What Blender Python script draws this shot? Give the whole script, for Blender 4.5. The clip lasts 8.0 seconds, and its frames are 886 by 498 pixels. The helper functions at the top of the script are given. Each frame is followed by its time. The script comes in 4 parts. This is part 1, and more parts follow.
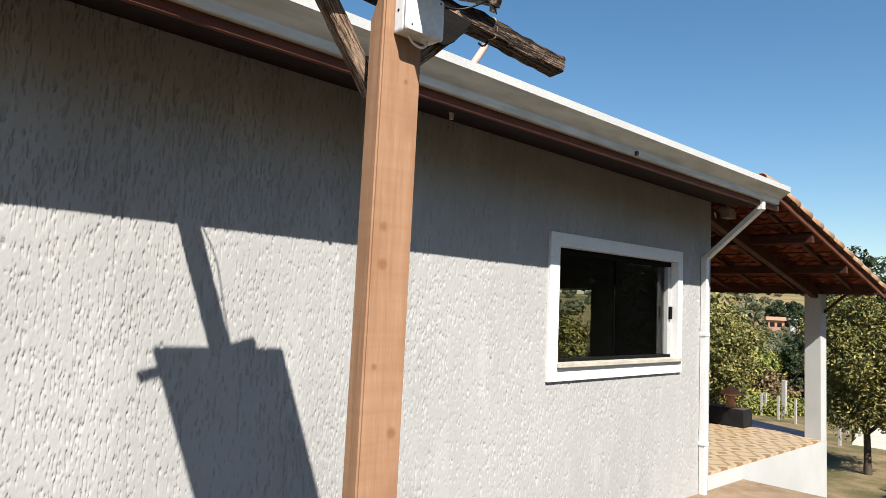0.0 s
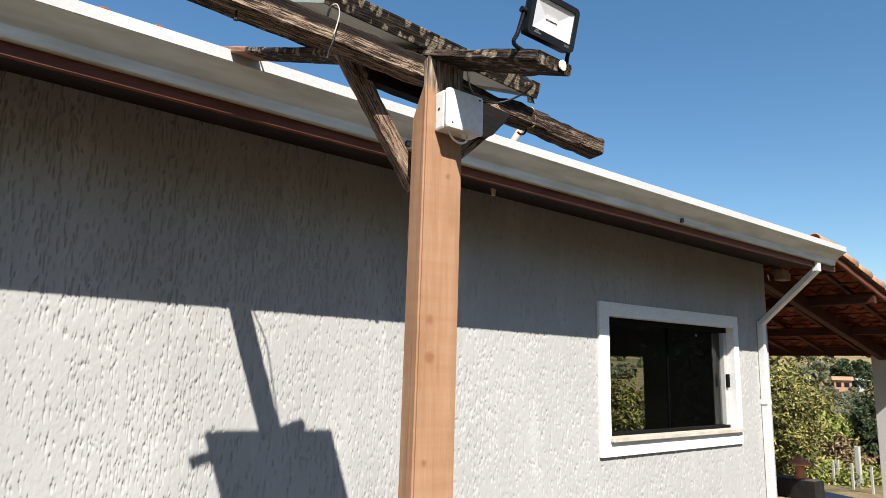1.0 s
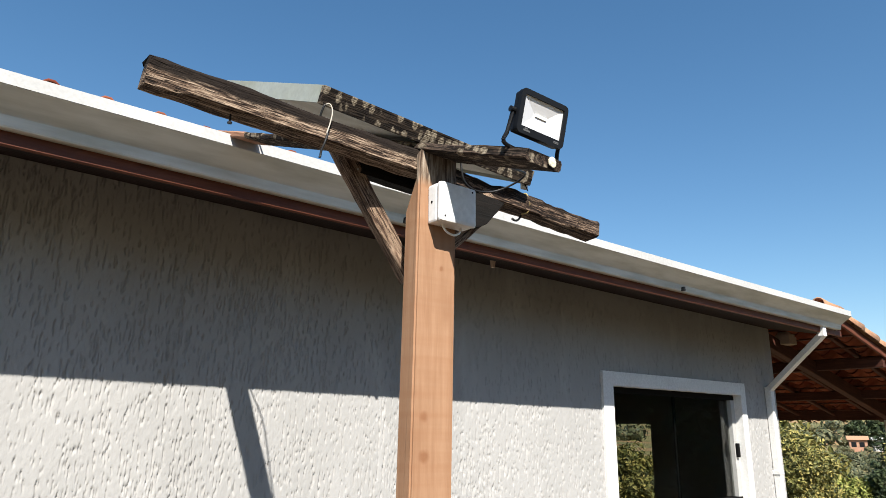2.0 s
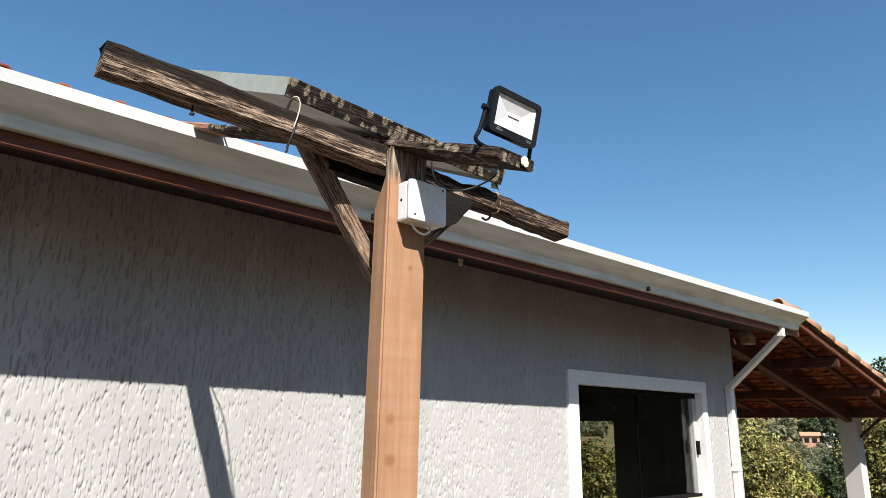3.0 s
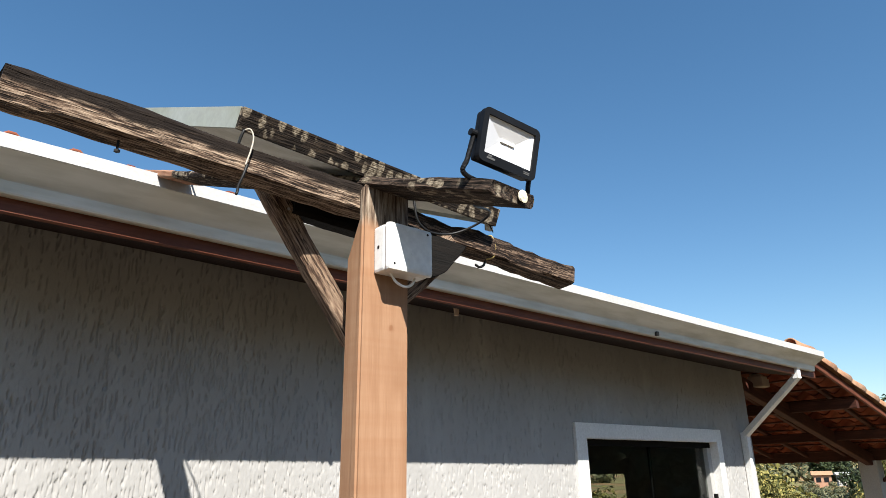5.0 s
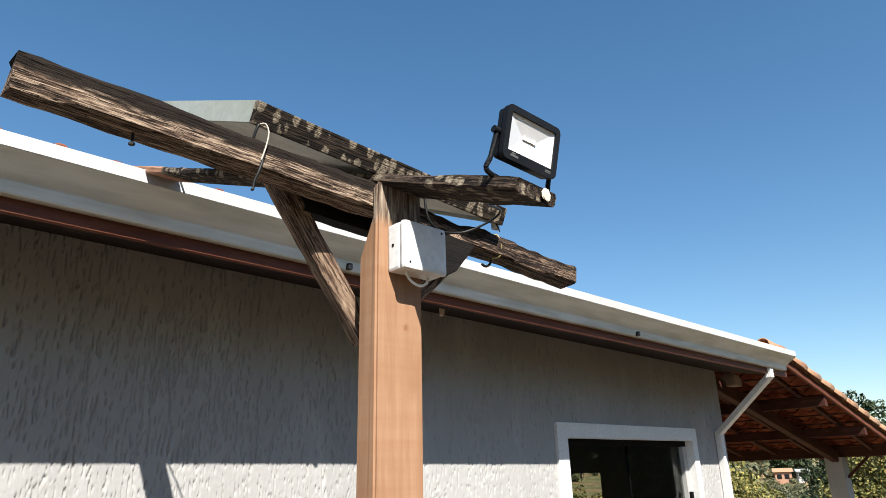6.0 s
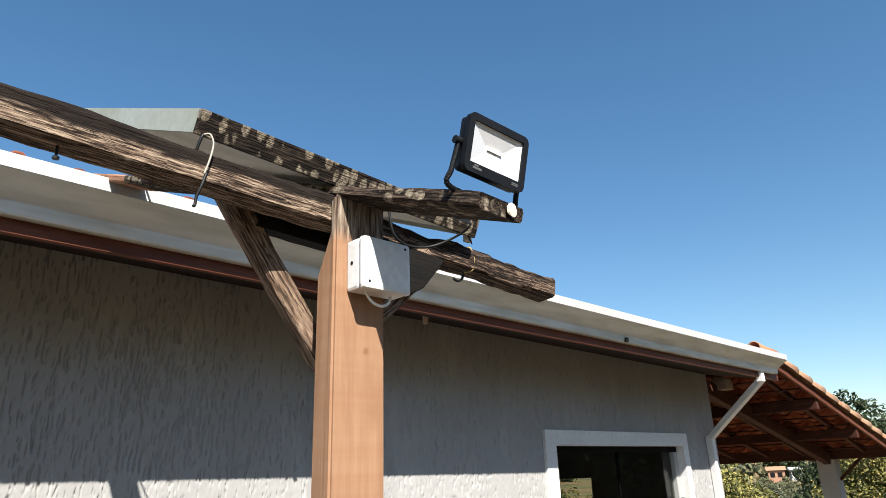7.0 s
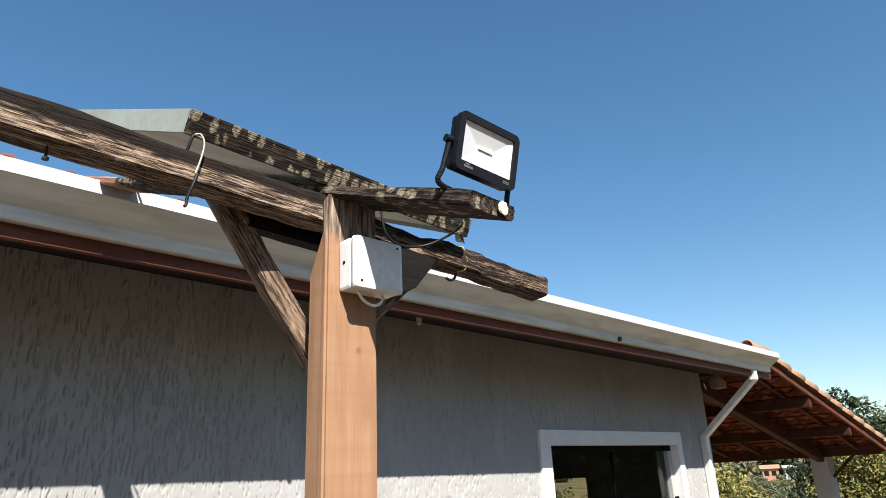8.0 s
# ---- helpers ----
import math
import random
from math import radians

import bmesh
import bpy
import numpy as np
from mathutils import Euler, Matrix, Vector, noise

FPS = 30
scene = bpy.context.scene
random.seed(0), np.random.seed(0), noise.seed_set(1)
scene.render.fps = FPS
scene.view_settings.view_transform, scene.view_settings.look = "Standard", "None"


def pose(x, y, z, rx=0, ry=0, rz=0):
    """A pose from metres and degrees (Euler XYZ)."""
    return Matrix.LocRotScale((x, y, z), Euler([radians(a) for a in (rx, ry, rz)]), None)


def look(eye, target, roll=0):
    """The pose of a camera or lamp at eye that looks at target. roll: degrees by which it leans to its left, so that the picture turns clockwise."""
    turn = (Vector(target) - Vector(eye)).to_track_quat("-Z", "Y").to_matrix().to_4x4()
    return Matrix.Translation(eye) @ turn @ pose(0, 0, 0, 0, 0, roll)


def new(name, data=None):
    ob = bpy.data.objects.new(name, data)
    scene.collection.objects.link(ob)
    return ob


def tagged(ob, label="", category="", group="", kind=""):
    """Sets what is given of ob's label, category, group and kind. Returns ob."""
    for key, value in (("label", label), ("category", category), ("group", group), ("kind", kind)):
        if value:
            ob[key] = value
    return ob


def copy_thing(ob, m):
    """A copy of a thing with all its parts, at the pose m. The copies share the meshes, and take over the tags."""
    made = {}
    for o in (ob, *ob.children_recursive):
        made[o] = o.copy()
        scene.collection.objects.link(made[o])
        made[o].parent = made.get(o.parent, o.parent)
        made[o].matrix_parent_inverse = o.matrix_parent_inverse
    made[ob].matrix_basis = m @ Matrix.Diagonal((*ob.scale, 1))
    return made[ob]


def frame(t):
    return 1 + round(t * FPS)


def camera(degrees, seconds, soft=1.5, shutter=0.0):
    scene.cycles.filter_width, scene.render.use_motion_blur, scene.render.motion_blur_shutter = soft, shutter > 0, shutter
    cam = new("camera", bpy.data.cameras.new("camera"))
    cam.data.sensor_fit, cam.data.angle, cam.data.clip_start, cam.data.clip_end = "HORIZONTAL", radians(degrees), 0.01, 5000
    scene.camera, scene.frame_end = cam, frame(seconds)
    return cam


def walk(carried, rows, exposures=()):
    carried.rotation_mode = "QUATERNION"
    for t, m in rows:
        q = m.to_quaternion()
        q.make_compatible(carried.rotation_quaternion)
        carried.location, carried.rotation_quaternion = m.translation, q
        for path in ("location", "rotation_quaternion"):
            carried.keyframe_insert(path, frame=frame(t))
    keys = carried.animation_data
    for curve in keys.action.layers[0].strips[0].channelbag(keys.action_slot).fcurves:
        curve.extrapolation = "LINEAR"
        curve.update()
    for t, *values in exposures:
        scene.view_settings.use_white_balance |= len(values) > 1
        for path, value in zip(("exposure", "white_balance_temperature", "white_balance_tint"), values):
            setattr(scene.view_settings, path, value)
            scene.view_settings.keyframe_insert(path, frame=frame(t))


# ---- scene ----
cam = camera(66.6, 8.0, 0.8)
PATH = [
    (0, (0.223, -0.208, 1.777), (1.561, 1.271, 1.934), 2.40),
    (0.2, (0.212, -0.221, 1.785), (1.512, 1.295, 1.902), 2.78),
    (0.3, (0.211, -0.223, 1.787), (1.494, 1.308, 1.913), 2.72),
    (0.5, (0.208, -0.205, 1.793), (1.467, 1.339, 1.973), 2.00),
    (1, (0.208, -0.222, 1.840), (1.424, 1.328, 2.185), 1.20),
    (1.5, (0.209, -0.238, 1.892), (1.395, 1.302, 2.361), 0.70),
    (1.7, (0.212, -0.243, 1.906), (1.387, 1.296, 2.406), 0.70),
    (2.8, (0.246, -0.226, 1.949), (1.484, 1.252, 2.481), 0.70),
    (3, (0.236, -0.215, 1.940), (1.496, 1.253, 2.448), 0.70),
    (3.5, (0.243, -0.155, 1.914), (1.527, 1.325, 2.311), 1.70),
    (3.7, (0.278, -0.129, 1.903), (1.554, 1.367, 2.278), 1.72),
    (4, (0.328, -0.074, 1.908), (1.587, 1.428, 2.306), 1.10),
    (4.2, (0.359, -0.051, 1.935), (1.599, 1.449, 2.389), 1.20),
    (4.5, (0.398, -0.031, 1.985), (1.628, 1.446, 2.538), -0.30),
    (5, (0.420, -0.039, 2.023), (1.660, 1.393, 2.664), -1.20),
    (6.3, (0.351, 0.051, 2.030), (1.665, 1.418, 2.668), -1.90),
    (6.5, (0.377, 0.045, 2.039), (1.685, 1.419, 2.674), -1.80),
    (7, (0.459, 0.053, 2.086), (1.779, 1.411, 2.728), -2.30),
    (7.5, (0.466, 0.046, 2.087), (1.795, 1.394, 2.732), -2.80),
    (8, (0.461, 0.051, 2.080), (1.794, 1.395, 2.726), -2.90),
]

walk(cam, [(t, look(eye, target, roll)) for t, eye, target, roll in PATH], [(0.0, 0.98), (1.0, 1.04), (1.5, 1.09), (4.0, 1.09), (5.0, 1.14), (8.0, 1.16)])

# ---- light ----
SUN = Vector((0.445, 1.0, -1.09)).normalized()
world = bpy.data.worlds.new("sky")
scene.world = world
world.use_nodes = True
wn = world.node_tree
sky = wn.nodes.new("ShaderNodeTexSky")
sky.sky_type = "NISHITA"
sky.sun_disc = False
sky.sun_elevation = radians(46)
sky.sun_rotation = radians(204.5)
sky.air_density = 1.0
sky.dust_density = 0.4
sky.ozone_density = 1.5
wn.nodes["Background"].inputs[1].default_value = 0.0725
tone = wn.nodes.new("ShaderNodeHueSaturation")
tone.inputs["Saturation"].default_value = 1.22
tone.inputs["Hue"].default_value = 0.495
wn.links.new(sky.outputs[0], tone.inputs["Color"])
wn.links.new(tone.outputs[0], wn.nodes["Background"].inputs[0])
lamp = bpy.data.lights.new("sun", "SUN")
lamp.energy, lamp.angle, lamp.color = 5.0, radians(0.53), (1.0, 0.95, 0.87)
sun = new("sun", lamp)
sun.matrix_world = Matrix.Translation((0, 0, 20)) @ SUN.to_track_quat("-Z", "Y").to_matrix().to_4x4()

# ---- materials ----
def mat(name, color, rough=0.7, metal=0.0, spec=0.4):
    m = bpy.data.materials.new(name)
    m.use_nodes = True
    b = m.node_tree.nodes["Principled BSDF"]
    b.inputs["Base Color"].default_value = (*color, 1)
    b.inputs["Roughness"].default_value = rough
    b.inputs["Metallic"].default_value = metal
    b.inputs["Specular IOR Level"].default_value = spec
    return m


class Nodes:
    """A small helper to wire one material."""

    def __init__(self, m):
        self.m, self.t = m, m.node_tree
        self.b = self.t.nodes["Principled BSDF"]

    def add(self, kind, **vals):
        n = self.t.nodes.new(kind)
        for k, v in vals.items():
            n.inputs[k].default_value = v
        return n

    def link(self, a, b):
        self.t.links.new(a, b)

    def coords(self, scale=(1, 1, 1), kind="Object"):
        c = self.add("ShaderNodeTexCoord")
        mp = self.add("ShaderNodeMapping")
        mp.inputs["Scale"].default_value = scale
        self.link(c.outputs[kind], mp.inputs[0])
        return mp.outputs[0]

    def world(self, scale=(1, 1, 1)):
        c = self.add("ShaderNodeNewGeometry")
        mp = self.add("ShaderNodeMapping")
        mp.inputs["Scale"].default_value = scale
        self.link(c.outputs["Position"], mp.inputs[0])
        return mp.outputs[0]

    def noise(self, vec, scale, detail=4.0, rough=0.55):
        n = self.add("ShaderNodeTexNoise", Scale=scale, Detail=detail, Roughness=rough)
        self.link(vec, n.inputs["Vector"])
        return n.outputs["Fac"]

    def ramp(self, fac, *stops):
        r = self.add("ShaderNodeValToRGB")
        e = r.color_ramp.elements
        while len(e) < len(stops):
            e.new(0.5)
        for el, (p, c) in zip(e, stops):
            el.position = p
            el.color = (*c, 1) if not isinstance(c, float) else (c, c, c, 1)
        self.link(fac, r.inputs[0])
        return r.outputs[0]

    def mix(self, fac, a, b, mode="MIX"):
        n = self.t.nodes.new("ShaderNodeMix")
        n.data_type = "RGBA"
        n.blend_type = mode
        for sock, v in ((n.inputs[0], fac), (n.inputs[6], a), (n.inputs[7], b)):
            if isinstance(v, float):
                sock.default_value = v
            elif isinstance(v, tuple):
                sock.default_value = (*v, 1)
            else:
                self.link(v, sock)
        return n.outputs[2]

    def color(self, out):
        self.link(out, self.b.inputs["Base Color"])

    def rough(self, out):
        self.link(out, self.b.inputs["Roughness"])

    def bump(self, height, strength=0.3, dist=0.01):
        n = self.add("ShaderNodeBump", Strength=strength, Distance=dist)
        self.link(height, n.inputs["Height"])
        if self.b.inputs["Normal"].is_linked:
            self.link(self.b.inputs["Normal"].links[0].from_socket, n.inputs["Normal"])
        self.link(n.outputs[0], self.b.inputs["Normal"])


def grained(name, a, b, scale=6.0, rough=0.7, bump=0.1, fine=60.0, metal=0.0, spec=0.4):
    """A surface with broad blotches between two colours, and fine grain."""
    m = mat(name, a, rough, metal, spec)
    n = Nodes(m)
    v = n.world()
    broad = n.noise(v, scale, 5)
    small = n.noise(v, fine, 3)
    c = n.mix(n.ramp(broad, (0.35, 0.0), (0.68, 1.0)), a, b)
    c = n.mix(0.25, c, n.ramp(small, (0.3, 0.35), (0.7, 1.0)), "MULTIPLY")
    n.color(c)
    n.bump(small, bump, 0.004)
    return m


def wood(name, dark, mid, light, rings=1.0, rough=0.85, bump=0.5, cracks=0.75, stretch=1.6):
    """Wood with grain along the local x axis."""
    m = mat(name, mid, rough, 0, 0.25)
    n = Nodes(m)
    v = n.coords((stretch, 40 * rings, 40 * rings))
    g = n.noise(v, 1.6, 8, 0.68)
    g2 = n.noise(n.coords((stretch * 3.2, 130 * rings, 130 * rings)), 1.5, 5, 0.65)
    blot = n.noise(n.coords((3, 5, 5)), 1.6, 4)
    c = n.ramp(g, (0.32, dark), (0.48, mid), (0.66, light))
    c = n.mix(n.ramp(g2, (0.43, cracks), (0.50, 0.0)), c, dark)
    c = n.mix(n.ramp(blot, (0.48, 0.0), (0.68, 0.82)), c, dark)
    n.color(c)
    n.bump(g2, bump, 0.004)
    n.bump(g, bump * 0.7, 0.006)
    return m


def stucco():
    """Grey sanded render; its grooves are cut into the coat."""
    m = mat("scratched_stucco", (0.55, 0.54, 0.52), 0.9, 0, 0.2)
    n = Nodes(m)
    sand = n.noise(n.world((1, 1, 0.6)), 150.0, 3)
    stain = n.noise(n.world((1.0, 1.0, 0.45)), 1.7, 5)
    c = n.mix(n.ramp(stain, (0.35, 0.0), (0.7, 1.0)), (0.345, 0.34, 0.332), (0.30, 0.296, 0.288))
    wash = n.noise(n.world((4.5, 4.5, 1.1)), 1.0, 5, 0.6)
    c = n.mix(n.ramp(wash, (0.56, 0.0), (0.74, 0.55)), c, (0.43, 0.425, 0.42))
    n.color(c)
    n.bump(sand, 0.35, 0.004)
    return m


STUCCO = stucco()
WHITE = grained("white_paint", (0.78, 0.78, 0.77), (0.73, 0.73, 0.715), 3.0, 0.6, 0.06)
WHITEWALL = grained("white_wash", (0.47, 0.47, 0.465), (0.41, 0.41, 0.40), 1.6, 0.85, 0.15)
POSTWOOD = wood("planed_post_wood", (0.255, 0.138, 0.076), (0.31, 0.177, 0.102), (0.345, 0.205, 0.122), 0.9, 0.75, 0.14, cracks=0.22)
n = Nodes(POSTWOOD)
HEADZ = 2.545     # where the stain of the post ends
kn = None
for kx, kz, kr in ((1.208, 1.957, 0.012), (1.210, 1.866, 0.015), (1.261, 1.461, 0.014), (1.256, 2.328, 0.007), (1.20, 1.62, 0.008)):
    far_ = n.add("ShaderNodeVectorMath")
    far_.operation = "DISTANCE"
    far_.inputs[1].default_value = (kx, 1.094, kz)
    wv = n.add("ShaderNodeVectorMath")
    wv.operation = "MULTIPLY_ADD"
    nz = n.add("ShaderNodeTexNoise", Scale=70.0)
    n.link(n.world(), nz.inputs["Vector"])
    n.link(nz.outputs["Color"], wv.inputs[0])
    wv.inputs[1].default_value = (0.008, 0.0, 0.008)
    n.link(n.world(), wv.inputs[2])
    n.link(wv.outputs[0], far_.inputs[0])
    one = n.ramp(far_.outputs["Value"], (kr * 0.5, 0.75), (kr * 1.25, 0.0))
    kn = one if kn is None else n.mix(1.0, kn, one, "ADD")
saw = n.noise(n.coords((40, 2, 2)), 1.0, 3)
c = n.mix(kn, n.b.inputs["Base Color"].links[0].from_socket, (0.19, 0.08, 0.036))
c = n.mix(n.ramp(saw, (0.35, 0.3), (0.6, 0.0)), c, (0.25, 0.115, 0.056))
# bare weathered head of the post, above the planed and stained part
sep = n.add("ShaderNodeSeparateXYZ")
n.link(n.world(), sep.inputs[0])
wav = n.add("ShaderNodeMath")
wav.operation = "MULTIPLY_ADD"
n.link(n.noise(n.world((60, 60, 8)), 1.0, 3), wav.inputs[0])
wav.inputs[1].default_value = 0.05
n.link(sep.outputs["Z"], wav.inputs[2])
fib = n.noise(n.world((150, 150, 12)), 1.0, 4, 0.65)
old = n.ramp(fib, (0.38, (0.06, 0.038, 0.026)), (0.5, (0.19, 0.14, 0.10)), (0.65, (0.36, 0.30, 0.235)))
over = n.add("ShaderNodeMath")
over.operation = "SUBTRACT"
n.link(wav.outputs[0], over.inputs[0])
over.inputs[1].default_value = HEADZ
n.color(n.mix(n.ramp(over.outputs[0], (0.012, 0.0), (0.04, 1.0)), c, old))


def weathered(name, dark, mid, light, top_dark=0.0, lichen=0.0, edge=0.006, size=(32, 32, 32)):
    """Old sawn timber, grain along local x: fine fibres, long checks, a darker top and pale lichen discs."""
    m = mat(name, mid, 0.9, 0, 0.2)
    n = Nodes(m)
    fibre = n.noise(n.coords((20, 300, 300)), 1.0, 3, 0.62)
    streak = n.noise(n.coords((5, 105, 105)), 1.0, 5, 0.66)
    check = n.noise(n.coords((8, 150, 150)), 1.0, 3, 0.55)
    both = n.mix(0.5, fibre, streak)
    c = n.ramp(both, (0.40, dark), (0.48, mid), (0.57, light))
    c = n.mix(n.ramp(check, (0.462, 0.0), (0.485, 0.95), (0.505, 0.95), (0.525, 0.0)), c, dark)
    # darker towards the timber's top, with a noisy lower edge
    if top_dark:
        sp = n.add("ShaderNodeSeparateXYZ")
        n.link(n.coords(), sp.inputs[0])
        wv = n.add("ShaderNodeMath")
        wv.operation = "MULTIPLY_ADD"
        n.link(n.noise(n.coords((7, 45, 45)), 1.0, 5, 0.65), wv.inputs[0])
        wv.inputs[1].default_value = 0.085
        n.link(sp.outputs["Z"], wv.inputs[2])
        c = n.mix(n.ramp(wv.outputs[0], (0.04 + edge, 0.0), (0.052 + edge, top_dark)), c, dark)
    if lichen:
        vo = n.add("ShaderNodeTexVoronoi", Scale=1.0, Randomness=0.75)
        wob = n.add("ShaderNodeVectorMath")
        wob.operation = "MULTIPLY_ADD"
        nz = n.add("ShaderNodeTexNoise", Scale=90.0, Detail=3.0)
        n.link(n.coords(), nz.inputs["Vector"])
        n.link(nz.outputs["Color"], wob.inputs[0])
        wob.inputs[1].default_value = (0.4, 0.4, 0.4)
        n.link(n.coords(size), wob.inputs[2])
        n.link(wob.outputs[0], vo.inputs["Vector"])
        tone = n.noise(n.coords((140, 140, 140)), 1.0, 3)
        crust = n.ramp(tone, (0.32, (0.07, 0.052, 0.034)), (0.62, (0.27, 0.225, 0.165)))
        few = n.noise(n.coords((9, 9, 9)), 1.0, 2)
        disc = n.ramp(vo.outputs["Distance"], (0.38, 1.0), (0.48, 0.0))
        c = n.mix(n.mix(1.0, disc, n.ramp(few, (0.60 - 0.3 * lichen, 0.0), (0.66 - 0.3 * lichen, 0.95)), "MULTIPLY"), c, crust)
    n.color(c)
    n.bump(check, 0.5, 0.006)
    n.bump(both, 0.9, 0.006)
    return m


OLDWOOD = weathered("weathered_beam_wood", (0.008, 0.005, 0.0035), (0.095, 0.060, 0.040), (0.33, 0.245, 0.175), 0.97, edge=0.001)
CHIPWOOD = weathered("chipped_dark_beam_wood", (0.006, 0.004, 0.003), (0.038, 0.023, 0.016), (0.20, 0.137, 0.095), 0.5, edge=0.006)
BRACEWOOD = weathered("weathered_brace_wood", (0.022, 0.012, 0.008), (0.14, 0.088, 0.06), (0.30, 0.215, 0.15))
LICHENWOOD = weathered("lichened_rafter_wood", (0.004, 0.003, 0.002), (0.022, 0.015, 0.011), (0.085, 0.058, 0.042), 0.0, 0.42, size=(30, 45, 45))
LICHENEDGE = weathered("lichened_edge", (0.005, 0.0035, 0.0025), (0.016, 0.011, 0.008), (0.045, 0.032, 0.022), 0.0, 1.15, size=(44, 2, 24))
BAREWOOD = wood("bare_orange_wood", (0.22, 0.105, 0.06), (0.31, 0.16, 0.095), (0.38, 0.22, 0.14), 0.9, 0.8, 0.2)
BROWN = wood("brown_painted_wood", (0.085, 0.026, 0.014), (0.115, 0.037, 0.02), (0.15, 0.053, 0.03), 0.5, 0.6, 0.15)
FASCIA = wood("painted_fascia_wood", (0.085, 0.024, 0.011), (0.115, 0.034, 0.015), (0.15, 0.047, 0.021), 0.5, 0.55, 0.12)
DARKBROWN = wood("dark_brown_wood", (0.042, 0.014, 0.009), (0.062, 0.021, 0.013), (0.09, 0.033, 0.02), 0.5, 0.7, 0.15)
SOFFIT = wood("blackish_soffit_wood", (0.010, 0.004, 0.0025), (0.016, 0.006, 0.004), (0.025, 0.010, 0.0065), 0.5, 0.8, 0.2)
PLASTIC = grained("white_plastic", (0.80, 0.81, 0.80), (0.75, 0.76, 0.75), 14.0, 0.4, 0.02)
SHEET = grained("pale_grey_sheet", (0.66, 0.65, 0.60), (0.50, 0.48, 0.42), 5.0, 0.6, 0.05)
RIM = grained("grey_painted_rim", (0.36, 0.39, 0.37), (0.30, 0.32, 0.27), 6.0, 0.6, 0.05)
BLACK = grained("black_coated_metal", (0.006, 0.0065, 0.008), (0.009, 0.010, 0.012), 20.0, 0.5, 0.03, spec=0.2)
RUBBER = mat("black_cable_sheath", (0.008, 0.008, 0.008), 0.5)
PALEWIRE = mat("pale_wire", (0.40, 0.36, 0.30), 0.6)
STEEL = mat("dull_steel", (0.35, 0.33, 0.30), 0.5, 0.8)
PALEALU = grained("pale_aluminium", (0.42, 0.42, 0.41), (0.36, 0.36, 0.35), 9.0, 0.5, 0.02)
STONE = grained("pale_stone_sill", (0.50, 0.46, 0.39), (0.36, 0.33, 0.27), 12.0, 0.7, 0.12)
TANSTONE = grained("tan_stone_slab", (0.30, 0.215, 0.135), (0.20, 0.135, 0.082), 5.0, 0.8, 0.2)


def gutter_paint():
    m = mat("painted_gutter_metal", (0.60, 0.60, 0.55), 0.5, 0, 0.4)
    n = Nodes(m)
    a = n.noise(n.world((1.2, 4, 9)), 2.2, 5)
    b = n.noise(n.world((0.9, 3, 3)), 5.0, 4)
    c = n.mix(n.ramp(a, (0.4, 0.0), (0.68, 1.0)), (0.67, 0.665, 0.615), (0.49, 0.485, 0.425))
    c = n.mix(n.ramp(b, (0.62, 0.0), (0.75, 0.5)), c, (0.50, 0.50, 0.46))
    n.color(c)
    return m


GUTTER = gutter_paint()


def clay():
    m = mat("clay_roof_tile", (0.50, 0.24, 0.12), 0.9, 0, 0.2)
    n = Nodes(m)
    oi = n.add("ShaderNodeObjectInfo")
    v = n.world()
    a = n.noise(v, 9.0, 4)
    b = n.noise(v, 45.0, 3)
    base = n.ramp(oi.outputs["Random"], (0.0, (0.12, 0.026, 0.013)), (0.5, (0.165, 0.04, 0.019)), (1.0, (0.24, 0.07, 0.034)))
    c = n.mix(n.ramp(a, (0.5, 0.0), (0.75, 0.7)), base, (0.17, 0.068, 0.036))
    c = n.mix(n.ramp(b, (0.6, 0.0), (0.72, 0.5)), c, (0.16, 0.10, 0.07))
    n.color(c)
    n.bump(b, 0.3, 0.004)
    return m


CLAY = clay()
# paler than CLAY; for the cap tiles and a far roof
CAPCLAY = grained("pale_cap_clay", (0.42, 0.26, 0.16), (0.33, 0.165, 0.09), 9.0, 0.9, 0.3, 40)


def glass():
    m = bpy.data.materials.new("window_glass")
    m.use_nodes = True
    t = m.node_tree
    t.nodes.clear()
    out = t.nodes.new("ShaderNodeOutputMaterial")
    tr = t.nodes.new("ShaderNodeBsdfTransparent")
    tr.inputs[0].default_value = (0.66, 0.68, 0.66, 1)
    gl = t.nodes.new("ShaderNodeBsdfGlossy")
    gl.inputs["Roughness"].default_value = 0.01
    lw = t.nodes.new("ShaderNodeLayerWeight")
    lw.inputs[0].default_value = 0.5
    pw_ = t.nodes.new("ShaderNodeMath")
    pw_.operation = "POWER"
    pw_.inputs[1].default_value = 4.0
    t.links.new(lw.outputs["Facing"], pw_.inputs[0])
    fr = t.nodes.new("ShaderNodeMath")
    fr.operation = "MULTIPLY_ADD"
    fr.inputs[1].default_value, fr.inputs[2].default_value = 0.55, 0.04
    t.links.new(pw_.outputs[0], fr.inputs[0])
    mx = t.nodes.new("ShaderNodeMixShader")
    t.links.new(fr.outputs[0], mx.inputs[0])
    t.links.new(tr.outputs[0], mx.inputs[1])
    t.links.new(gl.outputs[0], mx.inputs[2])
    t.links.new(mx.outputs[0], out.inputs[0])
    return m


GLASS = glass()

